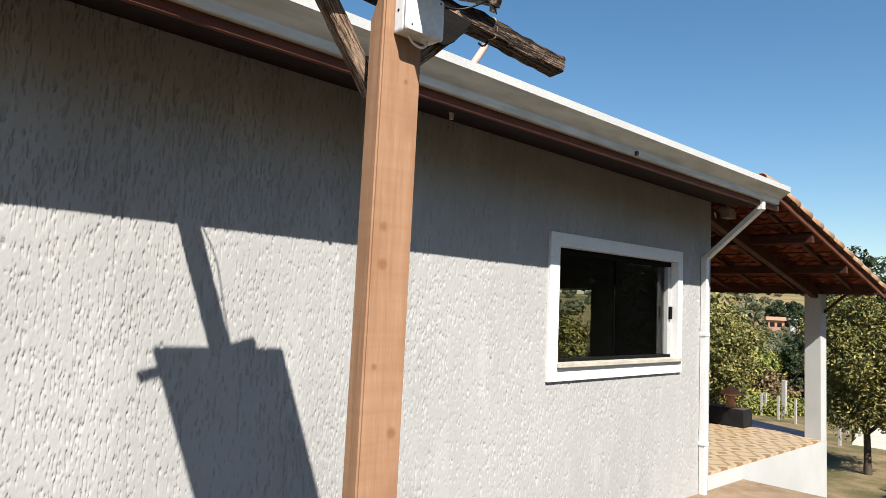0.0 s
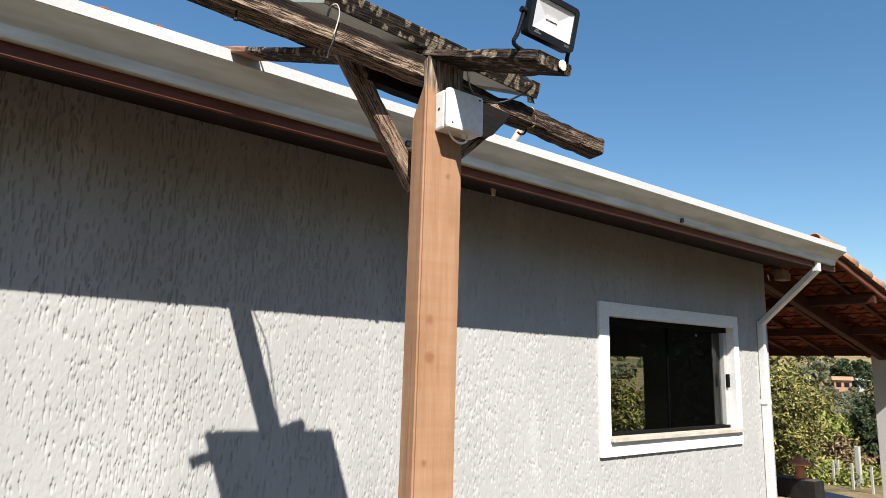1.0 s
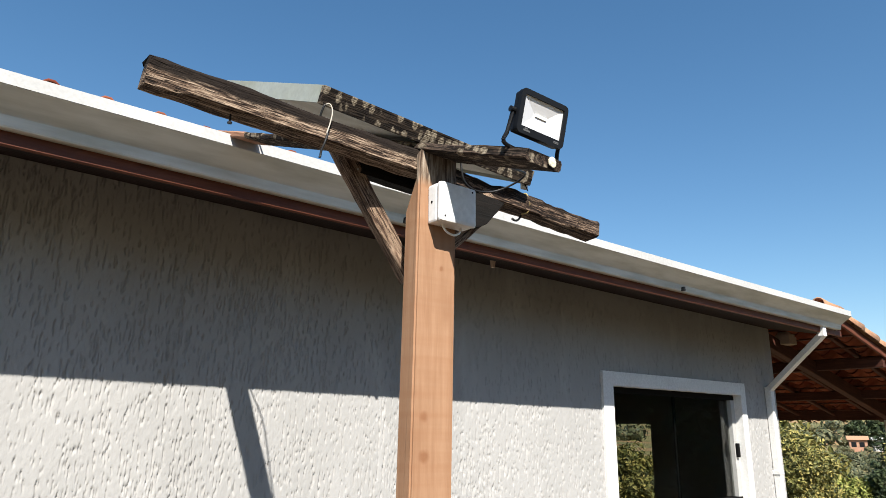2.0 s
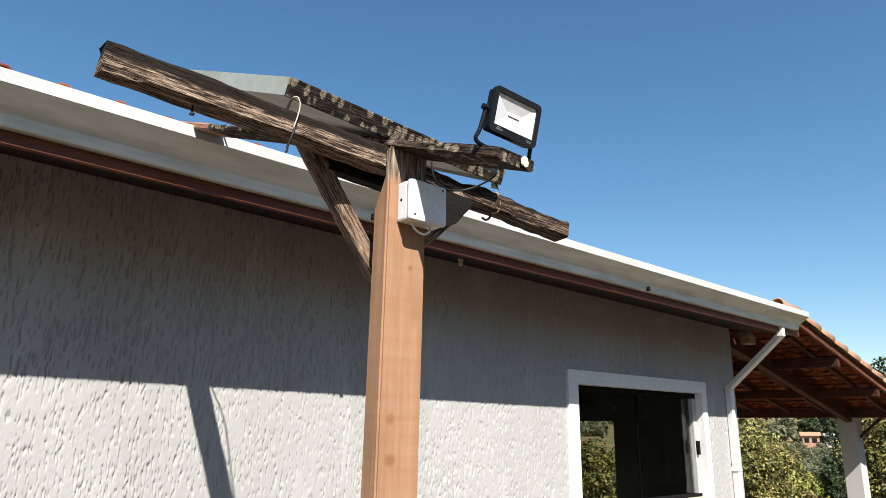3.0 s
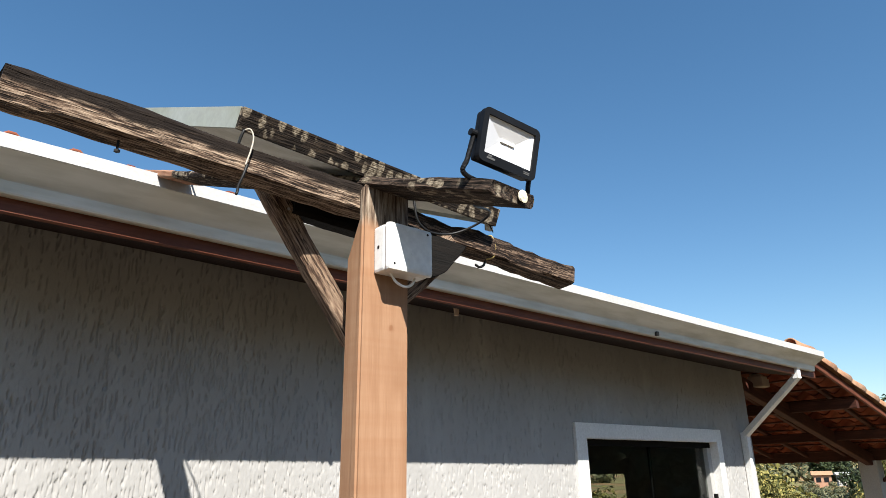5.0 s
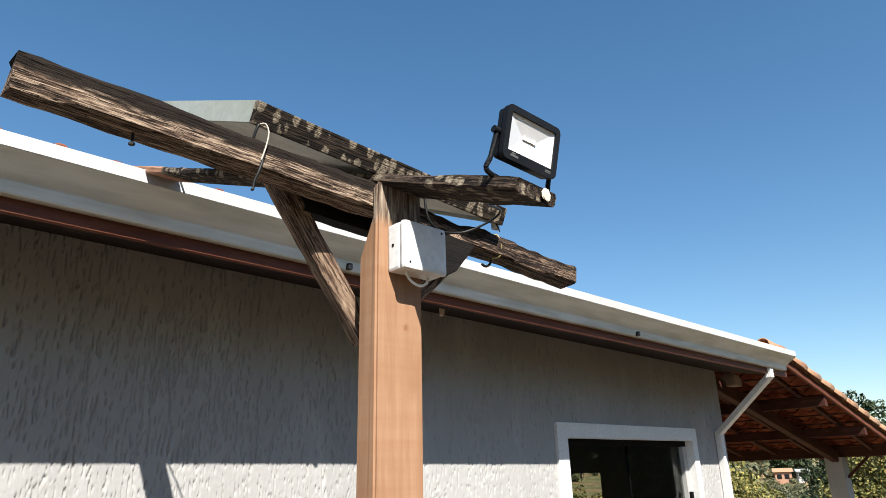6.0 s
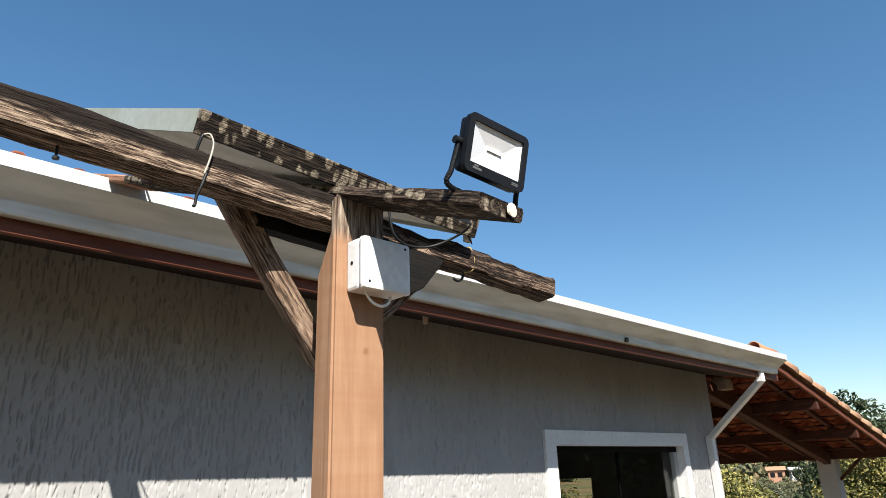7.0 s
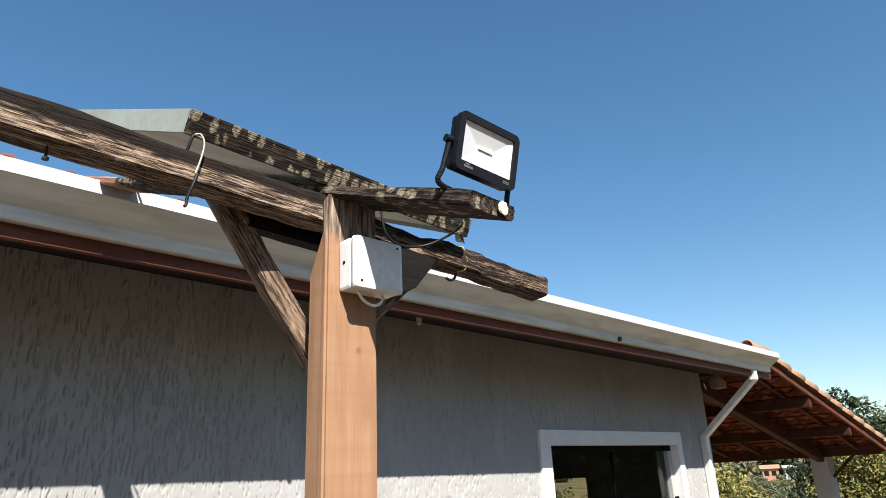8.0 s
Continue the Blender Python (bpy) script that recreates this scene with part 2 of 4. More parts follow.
# ---- mesh helpers ----
def bm_box(x0, x1, y0, y1, z0, z1, bevel=0.0, bm=None):
    bm = bm or bmesh.new()
    r = bmesh.ops.create_cube(bm, size=1.0)
    bmesh.ops.scale(bm, vec=(x1 - x0, y1 - y0, z1 - z0), verts=r["verts"])
    bmesh.ops.translate(bm, vec=((x0 + x1) / 2, (y0 + y1) / 2, (z0 + z1) / 2), verts=r["verts"])
    if bevel:
        es = list({e for v in r["verts"] for e in v.link_edges})
        bmesh.ops.bevel(bm, geom=es, offset=bevel, segments=2, affect="EDGES", profile=0.6)
    return bm


def bm_cyl(p, q, r0, r1=None, seg=12, bm=None, caps=True):
    bm = bm or bmesh.new()
    p, q = Vector(p), Vector(q)
    d = q - p
    r = bmesh.ops.create_cone(bm, cap_ends=caps, segments=seg, radius1=r0, radius2=r0 if r1 is None else r1, depth=d.length)
    m = Matrix.Translation((p + q) / 2) @ d.to_track_quat("Z", "Y").to_matrix().to_4x4()
    bmesh.ops.transform(bm, matrix=m, verts=r["verts"])
    return bm


def bm_tube(points, radius, seg=8, bm=None):
    """A round tube along a smooth line through the points."""
    bm = bm or bmesh.new()
    ps = [Vector(p) for p in points]
    line = []
    for i in range(len(ps) - 1):
        a, b, c, d = ps[max(i - 1, 0)], ps[i], ps[i + 1], ps[min(i + 2, len(ps) - 1)]
        for k in range(6):
            u = k / 6
            line.append(0.5 * ((2 * b) + (c - a) * u + (2 * a - 5 * b + 4 * c - d) * u * u + (3 * b - a - 3 * c + d) * u ** 3))
    line.append(ps[-1])
    rings = []
    for i, p in enumerate(line):
        d = (line[min(i + 1, len(line) - 1)] - line[max(i - 1, 0)]).normalized()
        q = d.to_track_quat("Z", "Y")
        rad = radius(i / (len(line) - 1)) if callable(radius) else radius
        rings.append([bm.verts.new(p + q @ Vector((rad * math.cos(2 * math.pi * k / seg), rad * math.sin(2 * math.pi * k / seg), 0))) for k in range(seg)])
    for a, b in zip(rings, rings[1:]):
        for k in range(seg):
            bm.faces.new((a[k], a[(k + 1) % seg], b[(k + 1) % seg], b[k]))
    bm.faces.new(rings[0][::-1])
    bm.faces.new(rings[-1])
    return bm


def bm_sweep(profile, p, q):
    """A closed profile of (across, up) points swept from p to q; ends capped."""
    bm = bmesh.new()
    p, q = Vector(p), Vector(q)
    d = (q - p).normalized()
    side = Vector((-d.y, d.x, 0)).normalized()
    up = d.cross(side) * -1 if d.cross(side).z < 0 else d.cross(side)
    rows = [[bm.verts.new(o + side * a + up * b) for a, b in profile] for o in (p, q)]
    k = len(profile)
    for i in range(k):
        bm.faces.new((rows[0][i], rows[0][(i + 1) % k], rows[1][(i + 1) % k], rows[1][i]))
    bm.faces.new(rows[0][::-1])
    bm.faces.new(rows[1])
    bmesh.ops.recalc_face_normals(bm, faces=bm.faces)
    return bm


def finish(bm, name, material, smooth=False):
    me = bpy.data.meshes.new(name)
    bmesh.ops.recalc_face_normals(bm, faces=bm.faces)
    bm.to_mesh(me)
    bm.free()
    me.materials.append(material)
    if smooth:
        for f in me.polygons:
            f.use_smooth = True
    return me


def part(name, bm, material, parent, label="", m=None, smooth=False):
    ob = new(name, finish(bm, name, material, smooth))
    ob.parent = parent
    if m is not None:
        ob.matrix_local = m
    if label:
        tagged(ob, label)
    return ob


def thing(name, label, category, at=(0, 0, 0), group="", kind=""):
    ob = new(name)
    ob.location = at
    ob.empty_display_size = 0.1
    return tagged(ob, label, category, group, kind)


def solid(name, bm, material, label, category, group="", kind="", m=None, smooth=False):
    ob = new(name, finish(bm, name, material, smooth))
    if m is not None:
        ob.matrix_world = m
    return tagged(ob, label, category, group, kind)


def along(p, q, spin=0.0):
    """A pose with local x from p to q, and local z as near to up as it can be."""
    p, q = Vector(p), Vector(q)
    x = (q - p).normalized()
    y = Vector((0, 0, 1)).cross(x).normalized()
    z = x.cross(y)
    m = Matrix((x, y, z)).transposed().to_4x4()
    return Matrix.Translation(p) @ m @ pose(0, 0, 0, spin)


def bm_timber(length, w, h, rough=0.004, seed=0, step=0.03, bevel=0.006):
    """A sawn timber along +x, centred on its axis, with worn, uneven faces."""
    rng = random.Random(seed)
    bm = bmesh.new()
    n = max(2, int(length / step))
    c = bevel
    prof = [(-w / 2, -h / 2 + c), (-w / 2, h / 2 - c), (-w / 2 + c, h / 2), (w / 2 - c, h / 2), (w / 2, h / 2 - c), (w / 2, -h / 2 + c), (w / 2 - c, -h / 2), (-w / 2 + c, -h / 2)]
    rings = []
    wob = [rng.uniform(-1, 1) for _ in range(8)]
    for i in range(n + 1):
        ring = []
        for k, (a, b) in enumerate(prof):
            wob[k] = 0.6 * wob[k] + 0.6 * rng.uniform(-1, 1)
            s = 1 + rough * wob[k] / max(w, h) * 2
            ring.append(bm.verts.new((length * i / n + (rng.uniform(-rough, rough) if i in (0, n) else 0), a * s, b * s + rough * 0.4 * wob[k])))
        rings.append(ring)
    for a, b in zip(rings, rings[1:]):
        for k in range(8):
            bm.faces.new((a[k], a[(k + 1) % 8], b[(k + 1) % 8], b[k]))
    bm.faces.new(rings[0][::-1])
    bm.faces.new(rings[-1])
    return bm


# ---- plan ----
W = 3.318          # face of the long wall
G = 2.436          # front lip of the gutter
XE = 7.40          # east corner of the house
FLOOR = 0.06       # veranda floor
GROUND = -1.2


def land(x, y):
    """Height of the ground."""
    r = math.hypot(x, y)
    h = 0.15 - 1.45 * min(1, max(0, (x - 2) / 7.5)) if y < 20 else -1.3
    a = math.atan2(y, x)
    if r > 18:
        h -= 1.3 * min(1, (r - 18) / 25)
    if r > 240:
        u = min(1, (r - 240) / 500)
        h += u * u * (3 - 2 * u) * (26 + 5 * math.sin(a * 7) + 3 * math.sin(a * 17 + 1))
    return h


def ground_material():
    m = mat("dry_grass_ground", (0.12, 0.11, 0.05), 0.95, 0, 0.1)
    n = Nodes(m)
    a = n.noise(n.world(), 0.02, 5)
    b = n.noise(n.world(), 0.8, 6, 0.65)
    f = n.noise(n.world(), 30.0, 4)
    c = n.ramp(b, (0.3, (0.06, 0.07, 0.025)), (0.48, (0.16, 0.13, 0.065)), (0.66, (0.30, 0.22, 0.13)))
    far = n.ramp(a, (0.36, (0.065, 0.08, 0.037)), (0.44, (0.26, 0.22, 0.10)), (0.50, (0.13, 0.14, 0.06)), (0.56, (0.34, 0.20, 0.11)), (0.64, (0.25, 0.22, 0.095)))
    d = n.add("ShaderNodeVectorMath")
    d.operation = "LENGTH"
    n.link(n.world(), d.inputs[0])
    mr = n.add("ShaderNodeMapRange")
    mr.inputs[1].default_value, mr.inputs[2].default_value = 60.0, 160.0
    n.link(d.outputs["Value"], mr.inputs[0])
    c = n.mix(mr.outputs[0], c, far)
    yard = n.add("ShaderNodeMapRange")
    yard.inputs[1].default_value, yard.inputs[2].default_value = 7.0, 9.5
    n.link(d.outputs["Value"], yard.inputs[0])
    soil = n.ramp(b, (0.3, (0.062, 0.047, 0.034)), (0.7, (0.105, 0.08, 0.058)))
    c = n.mix(yard.outputs[0], soil, c)
    c = n.mix(0.5, c, n.ramp(f, (0.3, 0.4), (0.7, 1.0)), "MULTIPLY")
    n.color(c)
    n.bump(f, 0.6, 0.03)
    return m


def build_ground():
    radii = [0, 1.5, 3, 4.5, 6, 7.5, 9, 11, 13, 16, 20, 26, 34, 45, 60, 80, 105, 140, 180, 230, 290, 350, 420, 500, 600, 740, 1000, 1600, 2600, 4000]
    vs, fs, n = [(0, 0, land(0, 0))], [], 96
    for r in radii[1:]:
        for k in range(n):
            a = 2 * math.pi * k / n
            x, y = r * math.cos(a), r * math.sin(a)
            vs.append((x, y, land(x, y) + (0.04 * noise.noise((x * 0.7, y * 0.7, 0)) if r > 6 else 0)))
    for k in range(n):
        fs.append((0, 1 + k, 1 + (k + 1) % n))
    for i in range(len(radii) - 2):
        a, b = 1 + i * n, 1 + (i + 1) * n
        for k in range(n):
            fs.append((a + k, b + k, b + (k + 1) % n, a + (k + 1) % n))
    me = bpy.data.meshes.new("ground")
    me.from_pydata(vs, [], fs)
    me.materials.append(ground_material())
    for f in me.polygons:
        f.use_smooth = True
    tagged(new("ground", me), "dry grassy ground falling away to far hills", "ground", kind="structure")


build_ground()

# ---- house: walls ----
WX0, WX1, WZ0, WZ1 = 4.705, 6.663, 1.31, 2.29     # window opening
DY0, DY1, DZ1 = 4.77, 6.6, 2.02                    # veranda door opening
TH = 0.16
XW, YN = -6.0, 9.5


def blocks(name, boxes, material, label):
    bm = bmesh.new()
    for b in boxes:
        bm_box(*b, bm=bm)
    return solid(name, bm, material, label, "wall", kind="structure")


TOP = 3.22
south = blocks("wall_south", [(XW, WX0, W + 0.011, W + TH, -2.2, TOP), (WX1, XE, W + 0.011, W + TH, -2.2, TOP), (WX0, WX1, W + 0.011, W + TH, -2.2, WZ0), (WX0, WX1, W + 0.011, W + TH, WZ1, TOP)], STUCCO, "grey scratched stucco house wall partly in sun")


def stucco_coat(parent):
    """Coat of the sunny wall: one sheet with short vertical grooves dragged by coarse grains."""
    r = np.random.RandomState(21)
    xs = np.concatenate([np.arange(-1.2, 3.0, 0.004), np.arange(3.0, XE, 0.0055), [XE]])
    zs = np.arange(-0.36, 3.2, 0.009)
    nr, nc = len(zs), len(xs)

    def soft(field, sz, sx):
        """White noise blurred by its own reach up and across, with a spread of one."""
        for axis, sd in ((0, sz), (1, sx)):
            reach = int(3 * sd) + 1
            k = np.exp(-0.5 * (np.arange(-reach, reach + 1) / sd) ** 2)
            field = np.apply_along_axis(lambda row: np.convolve(row, k, "same"), axis, field)
        return (field - field.mean()) / field.std()

    grain = 0.8 * soft(r.normal(size=(nr, nc)), 1.3, 0.5) + 0.6 * soft(r.normal(size=(nr, nc)), 3.2, 0.6)
    patch = soft(r.normal(size=(nr, nc)), 22, 28)
    groove = np.clip((grain + 0.18 * patch - 1.12) / 0.32, 0, 1)
    deep = 0.0093 * groove * groove * (3 - 2 * groove) + 0.0006 * np.clip(soft(r.normal(size=(nr, nc)), 0.7, 0.9), -1, 1)
    X, Z = np.meshgrid(xs, zs)
    co = np.stack([X + r.uniform(-0.0006, 0.0006, X.shape), W - 0.003 + deep, Z], -1).reshape(-1, 3)
    a = (np.arange(nr - 1)[:, None] * nc + np.arange(nc - 1)[None, :])
    quads = np.stack([a, a + 1, a + nc + 1, a + nc], -1)
    mx, mz = (X[:-1, :-1] + X[1:, 1:]) / 2, (Z[:-1, :-1] + Z[1:, 1:]) / 2
    hole = (mx > WX0 - 0.02) & (mx < WX1 + 0.02) & (mz > WZ0 - 0.02) & (mz < WZ1 + 0.02)
    quads = quads[~hole]
    me = bpy.data.meshes.new("stucco_coat")
    me.vertices.add(len(co))
    me.vertices.foreach_set("co", co.ravel())
    me.loops.add(quads.size)
    me.loops.foreach_set("vertex_index", quads.ravel().astype(np.int32))
    me.polygons.add(len(quads))
    me.polygons.foreach_set("loop_start", np.arange(0, quads.size, 4, dtype=np.int32))
    me.update(calc_edges=True)
    me.materials.append(STUCCO)
    me.polygons.foreach_set("use_smooth", np.ones(len(quads), dtype=bool))
    ob = new("stucco_coat", me)
    ob.parent = parent
    ob.matrix_local = parent.matrix_world.inverted() if parent.location.length else Matrix.Identity(4)
    return tagged(ob, "grey scratched stucco coat with short vertical grooves", kind="stuff")


stucco_coat(south)
blocks("wall_east", [(XE - TH, XE, W + TH, DY0, -2.2, TOP), (XE - TH, XE, DY1, YN, -2.2, TOP), (XE - TH, XE, DY0, DY1, -2.2, FLOOR), (XE - TH, XE, DY0, DY1, DZ1, TOP)], STUCCO, "grey stucco house wall with a door opening")
blocks("wall_north", [(XW, XE, YN, YN + TH, -2.2, TOP)], STUCCO, "grey stucco rear house wall")
blocks("wall_west", [(XW - TH, XW, W, YN + TH, -2.2, TOP)], STUCCO, "grey stucco end wall")
INNER = grained("inner_plaster", (0.22, 0.20, 0.17), (0.18, 0.16, 0.14), 2.0, 0.9, 0.05)
solid("floor_inside", bm_box(XW, XE - TH, W + TH, YN, FLOOR - 0.1, FLOOR), TANSTONE, "tan floor of the dark room", "floor", kind="structure")
solid("ceiling", bm_box(XW, XE - TH, W + TH, YN, 2.75, 2.82), DARKBROWN, "dark wooden ceiling of the room", "ceiling", kind="structure")
solid("wall_partition", bm_box(2.0, 2.12, W + TH, YN, FLOOR, 2.75), INNER, "plain plastered partition wall of the room", "wall", kind="structure")

# ---- window ----
win = thing("window_1", "wide sliding window with white trim and dark glass", "window", ((WX0 + WX1) / 2, W, WZ0), kind="structure")
IW = Matrix.Translation(win.location).inverted()


def wpart(name, bm, material, label="", parent=None):
    bmesh.ops.transform(bm, matrix=IW, verts=bm.verts)
    return part(name, bm, material, parent or win, label)


ox0, ox1, oz0, oz1, pr = 4.583, 6.745, 1.165, 2.398, 0.03
wpart("trim", bm_box(ox0, WX0, W - pr, W, oz0, oz1, 0.004), WHITE)
wpart("trim", bm_box(WX1, ox1, W - pr, W, oz0, oz1, 0.004), WHITE)
wpart("trim", bm_box(WX0, WX1, W - pr + 0.001, W, WZ1, oz1, 0.004), WHITE)
wpart("trim", bm_box(WX0, WX1, W - pr + 0.001, W, oz0, WZ0 - 0.03, 0.004), WHITE)
wpart("jamb", bm_box(WX1 - 0.006, WX1, W - pr + 0.003, W + 0.14, WZ0, WZ1), WHITE)
wpart("jamb", bm_box(WX0, WX0 + 0.006, W - pr + 0.003, W + 0.14, WZ0, WZ1), WHITE)
wpart("jamb", bm_box(WX0 + 0.006, WX1 - 0.006, W - pr + 0.003, W + 0.14, WZ1 - 0.006, WZ1), WHITE)
wpart("window_sill", bm_box(WX0 - 0.01, WX1 + 0.05, W - 0.065, W + 0.14, WZ0 - 0.03, WZ0 + 0.004, 0.004), STONE, "pale stone sill")
WINBLACK = grained("matt_black_aluminium", (0.005, 0.005, 0.0055), (0.008, 0.008, 0.0085), 20.0, 0.8, 0.02, spec=0.08)
FY = W + 0.05
wpart("window_frame", bm_box(WX0 + 0.006, WX1 - 0.006, FY, FY + 0.06, WZ1 - 0.056, WZ1 - 0.006, 0.003), WINBLACK, "black top rail")
wpart("window_frame", bm_box(WX0 + 0.006, WX1 - 0.006, FY, FY + 0.06, WZ0 + 0.004, WZ0 + 0.034, 0.003), WINBLACK, "black bottom rail")
wpart("window_frame", bm_box(WX0 + 0.006, WX0 + 0.04, FY, FY + 0.06, WZ0 + 0.034, WZ1 - 0.056, 0.003), WINBLACK, "black side rail")
right = wpart("window_frame", bm_box(WX1 - 0.07, WX1 - 0.006, FY, FY + 0.06, WZ0 + 0.034, WZ1 - 0.056, 0.003), PALEALU, "pale grey aluminium side rail")
xm = (WX0 + WX1) / 2
wpart("stile", bm_box(xm - 0.012, xm + 0.008, FY + 0.030, FY + 0.044, WZ0 + 0.034, WZ1 - 0.056, 0.003), WINBLACK)
wpart("stile", bm_box(xm + 0.008, xm + 0.030, FY + 0.047, FY + 0.058, WZ0 + 0.034, WZ1 - 0.056, 0.003), WINBLACK)
for a, b, y in ((WX0 + 0.04, xm + 0.008, FY + 0.022), (xm + 0.009, WX1 - 0.07, FY + 0.040)):
    g = wpart("pane", bm_box(a, b, y, y + 0.004, WZ0 + 0.034, WZ1 - 0.056), GLASS, "dark reflecting glass pane")
    g.visible_shadow = False
latch = wpart("latch", bm_box(WX1 - 0.06, WX1 - 0.025, FY - 0.03, FY, 1.70, 1.83, 0.008), WINBLACK, "black latch", right)

# ---- roof edge: gutter, fascia, soffit ----
def ztop(x):
    return 3.15 - 0.011 * x


GX0, GX1 = -4.0, 7.28
gut = thing("roof_gutter", "long pale painted metal rain gutter with stains", "gutter", (0, G, 3.1), kind="structure")
IG = Matrix.Translation(gut.location).inverted()


def gpart(name, bm, material, label="", smooth=False):
    bmesh.ops.transform(bm, matrix=IG, verts=bm.verts)
    return part(name, bm, material, gut, label, smooth=smooth)


# across is +y into the house, up is z; the lip stands proud, the face leans back to the bottom
lip = [(0.0, 0.0), (0.0, -0.05), (0.014, -0.058), (0.042, -0.076), (0.07, -0.095), (0.096, -0.115), (0.102, -0.122), (0.108, -0.160), (0.112, -0.166), (0.22, -0.166), (0.22, 0.0), (0.216, 0.0), (0.216, -0.162), (0.114, -0.162), (0.106, -0.12), (0.098, -0.111), (0.072, -0.091), (0.044, -0.072), (0.018, -0.054), (0.006, -0.047), (0.006, 0.0)]
gpart("channel", bm_sweep(lip, (GX0, G, ztop(GX0)), (GX1, G, ztop(GX1))), GUTTER)
gpart("lip", bm_sweep([(-0.004, 0.003), (-0.004, -0.048), (-0.0005, -0.048), (-0.0005, 0.003)], (GX0, G, ztop(GX0)), (GX1, G, ztop(GX1))), WHITEWALL, "clean white front lip")
endp = lip[:11]
gpart("end_cap", bm_sweep(endp, (GX1, G, ztop(GX1)), (GX1 + 0.004, G, ztop(GX1))), GUTTER)
for cx in (2.125, 4.62):
    gpart("clip", bm_box(cx - 0.012, cx + 0.012, G + 0.085, G + 0.112, ztop(cx) - 0.165, ztop(cx) - 0.135, 0.003), RUBBER, "dark gutter clip")

fas = solid("fascia", bm_sweep([(0, 0), (0, -0.051), (0.03, -0.051), (0.03, 0)], (GX0, G + 0.15, ztop(GX0) - 0.167), (GX1 + 0.1, G + 0.15, ztop(GX1) - 0.167)), FASCIA, "reddish brown painted fascia board under the gutter", "fascia", kind="structure")
sof = thing("soffit", "dark brown wooden soffit under the eaves", "soffit", (0, G, 2.9), kind="structure")
def sof_z(x, y):
    """Underside of the soffit: level with the fascia outside, rising to the wall's head."""
    u = (y - G - 0.181) / 0.70
    return (1 - u) * (2.945 - 0.011 * x) + u * (3.142 - 0.018 * x)


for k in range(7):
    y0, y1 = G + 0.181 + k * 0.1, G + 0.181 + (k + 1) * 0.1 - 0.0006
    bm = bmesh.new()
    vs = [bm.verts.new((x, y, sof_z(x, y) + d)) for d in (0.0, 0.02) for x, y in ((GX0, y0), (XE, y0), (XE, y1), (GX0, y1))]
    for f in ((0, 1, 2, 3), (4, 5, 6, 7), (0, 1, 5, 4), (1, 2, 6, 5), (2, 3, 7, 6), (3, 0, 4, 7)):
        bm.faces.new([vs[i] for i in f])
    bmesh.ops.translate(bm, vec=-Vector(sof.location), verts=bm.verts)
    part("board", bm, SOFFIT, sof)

# ---- downpipe ----
pipe = thing("downpipe", "white square rain downpipe on the wall corner", "pipe", (7.22, W - 0.06, 2.3))
IP = Matrix.Translation(pipe.location).inverted()


def ppart(name, p, q, w=0.07, label=""):
    p, q = Vector(p), Vector(q)
    bm = bm_box(0, (q - p).length, -w / 2, w / 2, -w / 2, w / 2, 0.006)
    if abs((q - p).normalized().z) > 0.99:
        m = Matrix.Translation(p) @ pose(0, 0, 0, 0, 90 if q.z < p.z else -90, 0)
    else:
        m = along(p, q)
    bmesh.ops.transform(bm, matrix=IP @ m, verts=bm.verts)
    return part(name, bm, WHITE, pipe, label)


ppart("outlet", (6.955, G + 0.15, 2.935), (6.955, G + 0.15, 2.815), 0.06)
ppart("diagonal_pipe", (6.955, G + 0.135, 2.845), (7.20, W - 0.04, 2.355), 0.056)
ppart("pipe", (7.203, W - 0.04, 2.385), (7.203, W - 0.04, -1.25), 0.066)
for z in (1.55, 0.4):
    ppart("bracket", (7.203, W - 0.04, z + 0.02), (7.203, W - 0.04, z - 0.02), 0.082)

# ---- pergola ----
post = thing("pergola_post", "planed reddish wooden post with knots", "post", (1.241, 1.125, land(1.24, 1.12)))
bm = bmesh.new()
px0, px1, py0, py1 = 1.181, 1.302, 1.094, 1.157
base = land(1.24, 1.12) - 0.05
# upright with its top notched at the back for the beam
side = [(py0, base), (py1, base), (py1, 2.475), (1.112, 2.56), (1.112, 2.625), (py0, 2.64)]
L = [bm.verts.new((px0, y, z)) for y, z in side]
R = [bm.verts.new((px1, y, z)) for y, z in side]
bm.faces.new(L)
bm.faces.new(R[::-1])
for i in range(6):
    bm.faces.new((L[i], R[i], R[(i + 1) % 6], L[(i + 1) % 6]))
bmesh.ops.recalc_face_normals(bm, faces=bm.faces)
bmesh.ops.bevel(bm, geom=[e for e in bm.edges], offset=0.005, segments=2, affect="EDGES")
for v in bm.verts:
    v.co.x -= 0.012 * max(0.0, 2.35 - v.co.z) + (0.004 if v.co.x < 1.24 else 0.0)
turn = Matrix.Translation(Vector(post.location)) @ pose(0, 0, 0, 0, -90, 0)
bmesh.ops.transform(bm, matrix=turn.inverted(), verts=bm.verts)
pm = part("shaft", bm, POSTWOOD, post)
pm.matrix_local = pose(0, 0, 0, 0, -90, 0)
for ny, nz in ((1.125, 2.13), (1.122, 2.05), (1.104, 1.962), (1.13, 1.75), (1.115, 1.58)):
    q = Vector((px0 - 0.004 - 0.012 * (2.35 - nz), ny, nz)) - Vector(post.location)
    part("nail", bm_cyl(q - Vector((0.0015, 0, 0)), q + Vector((0.004, 0, 0)), 0.0035, seg=8), STEEL, post, "dull nail head")


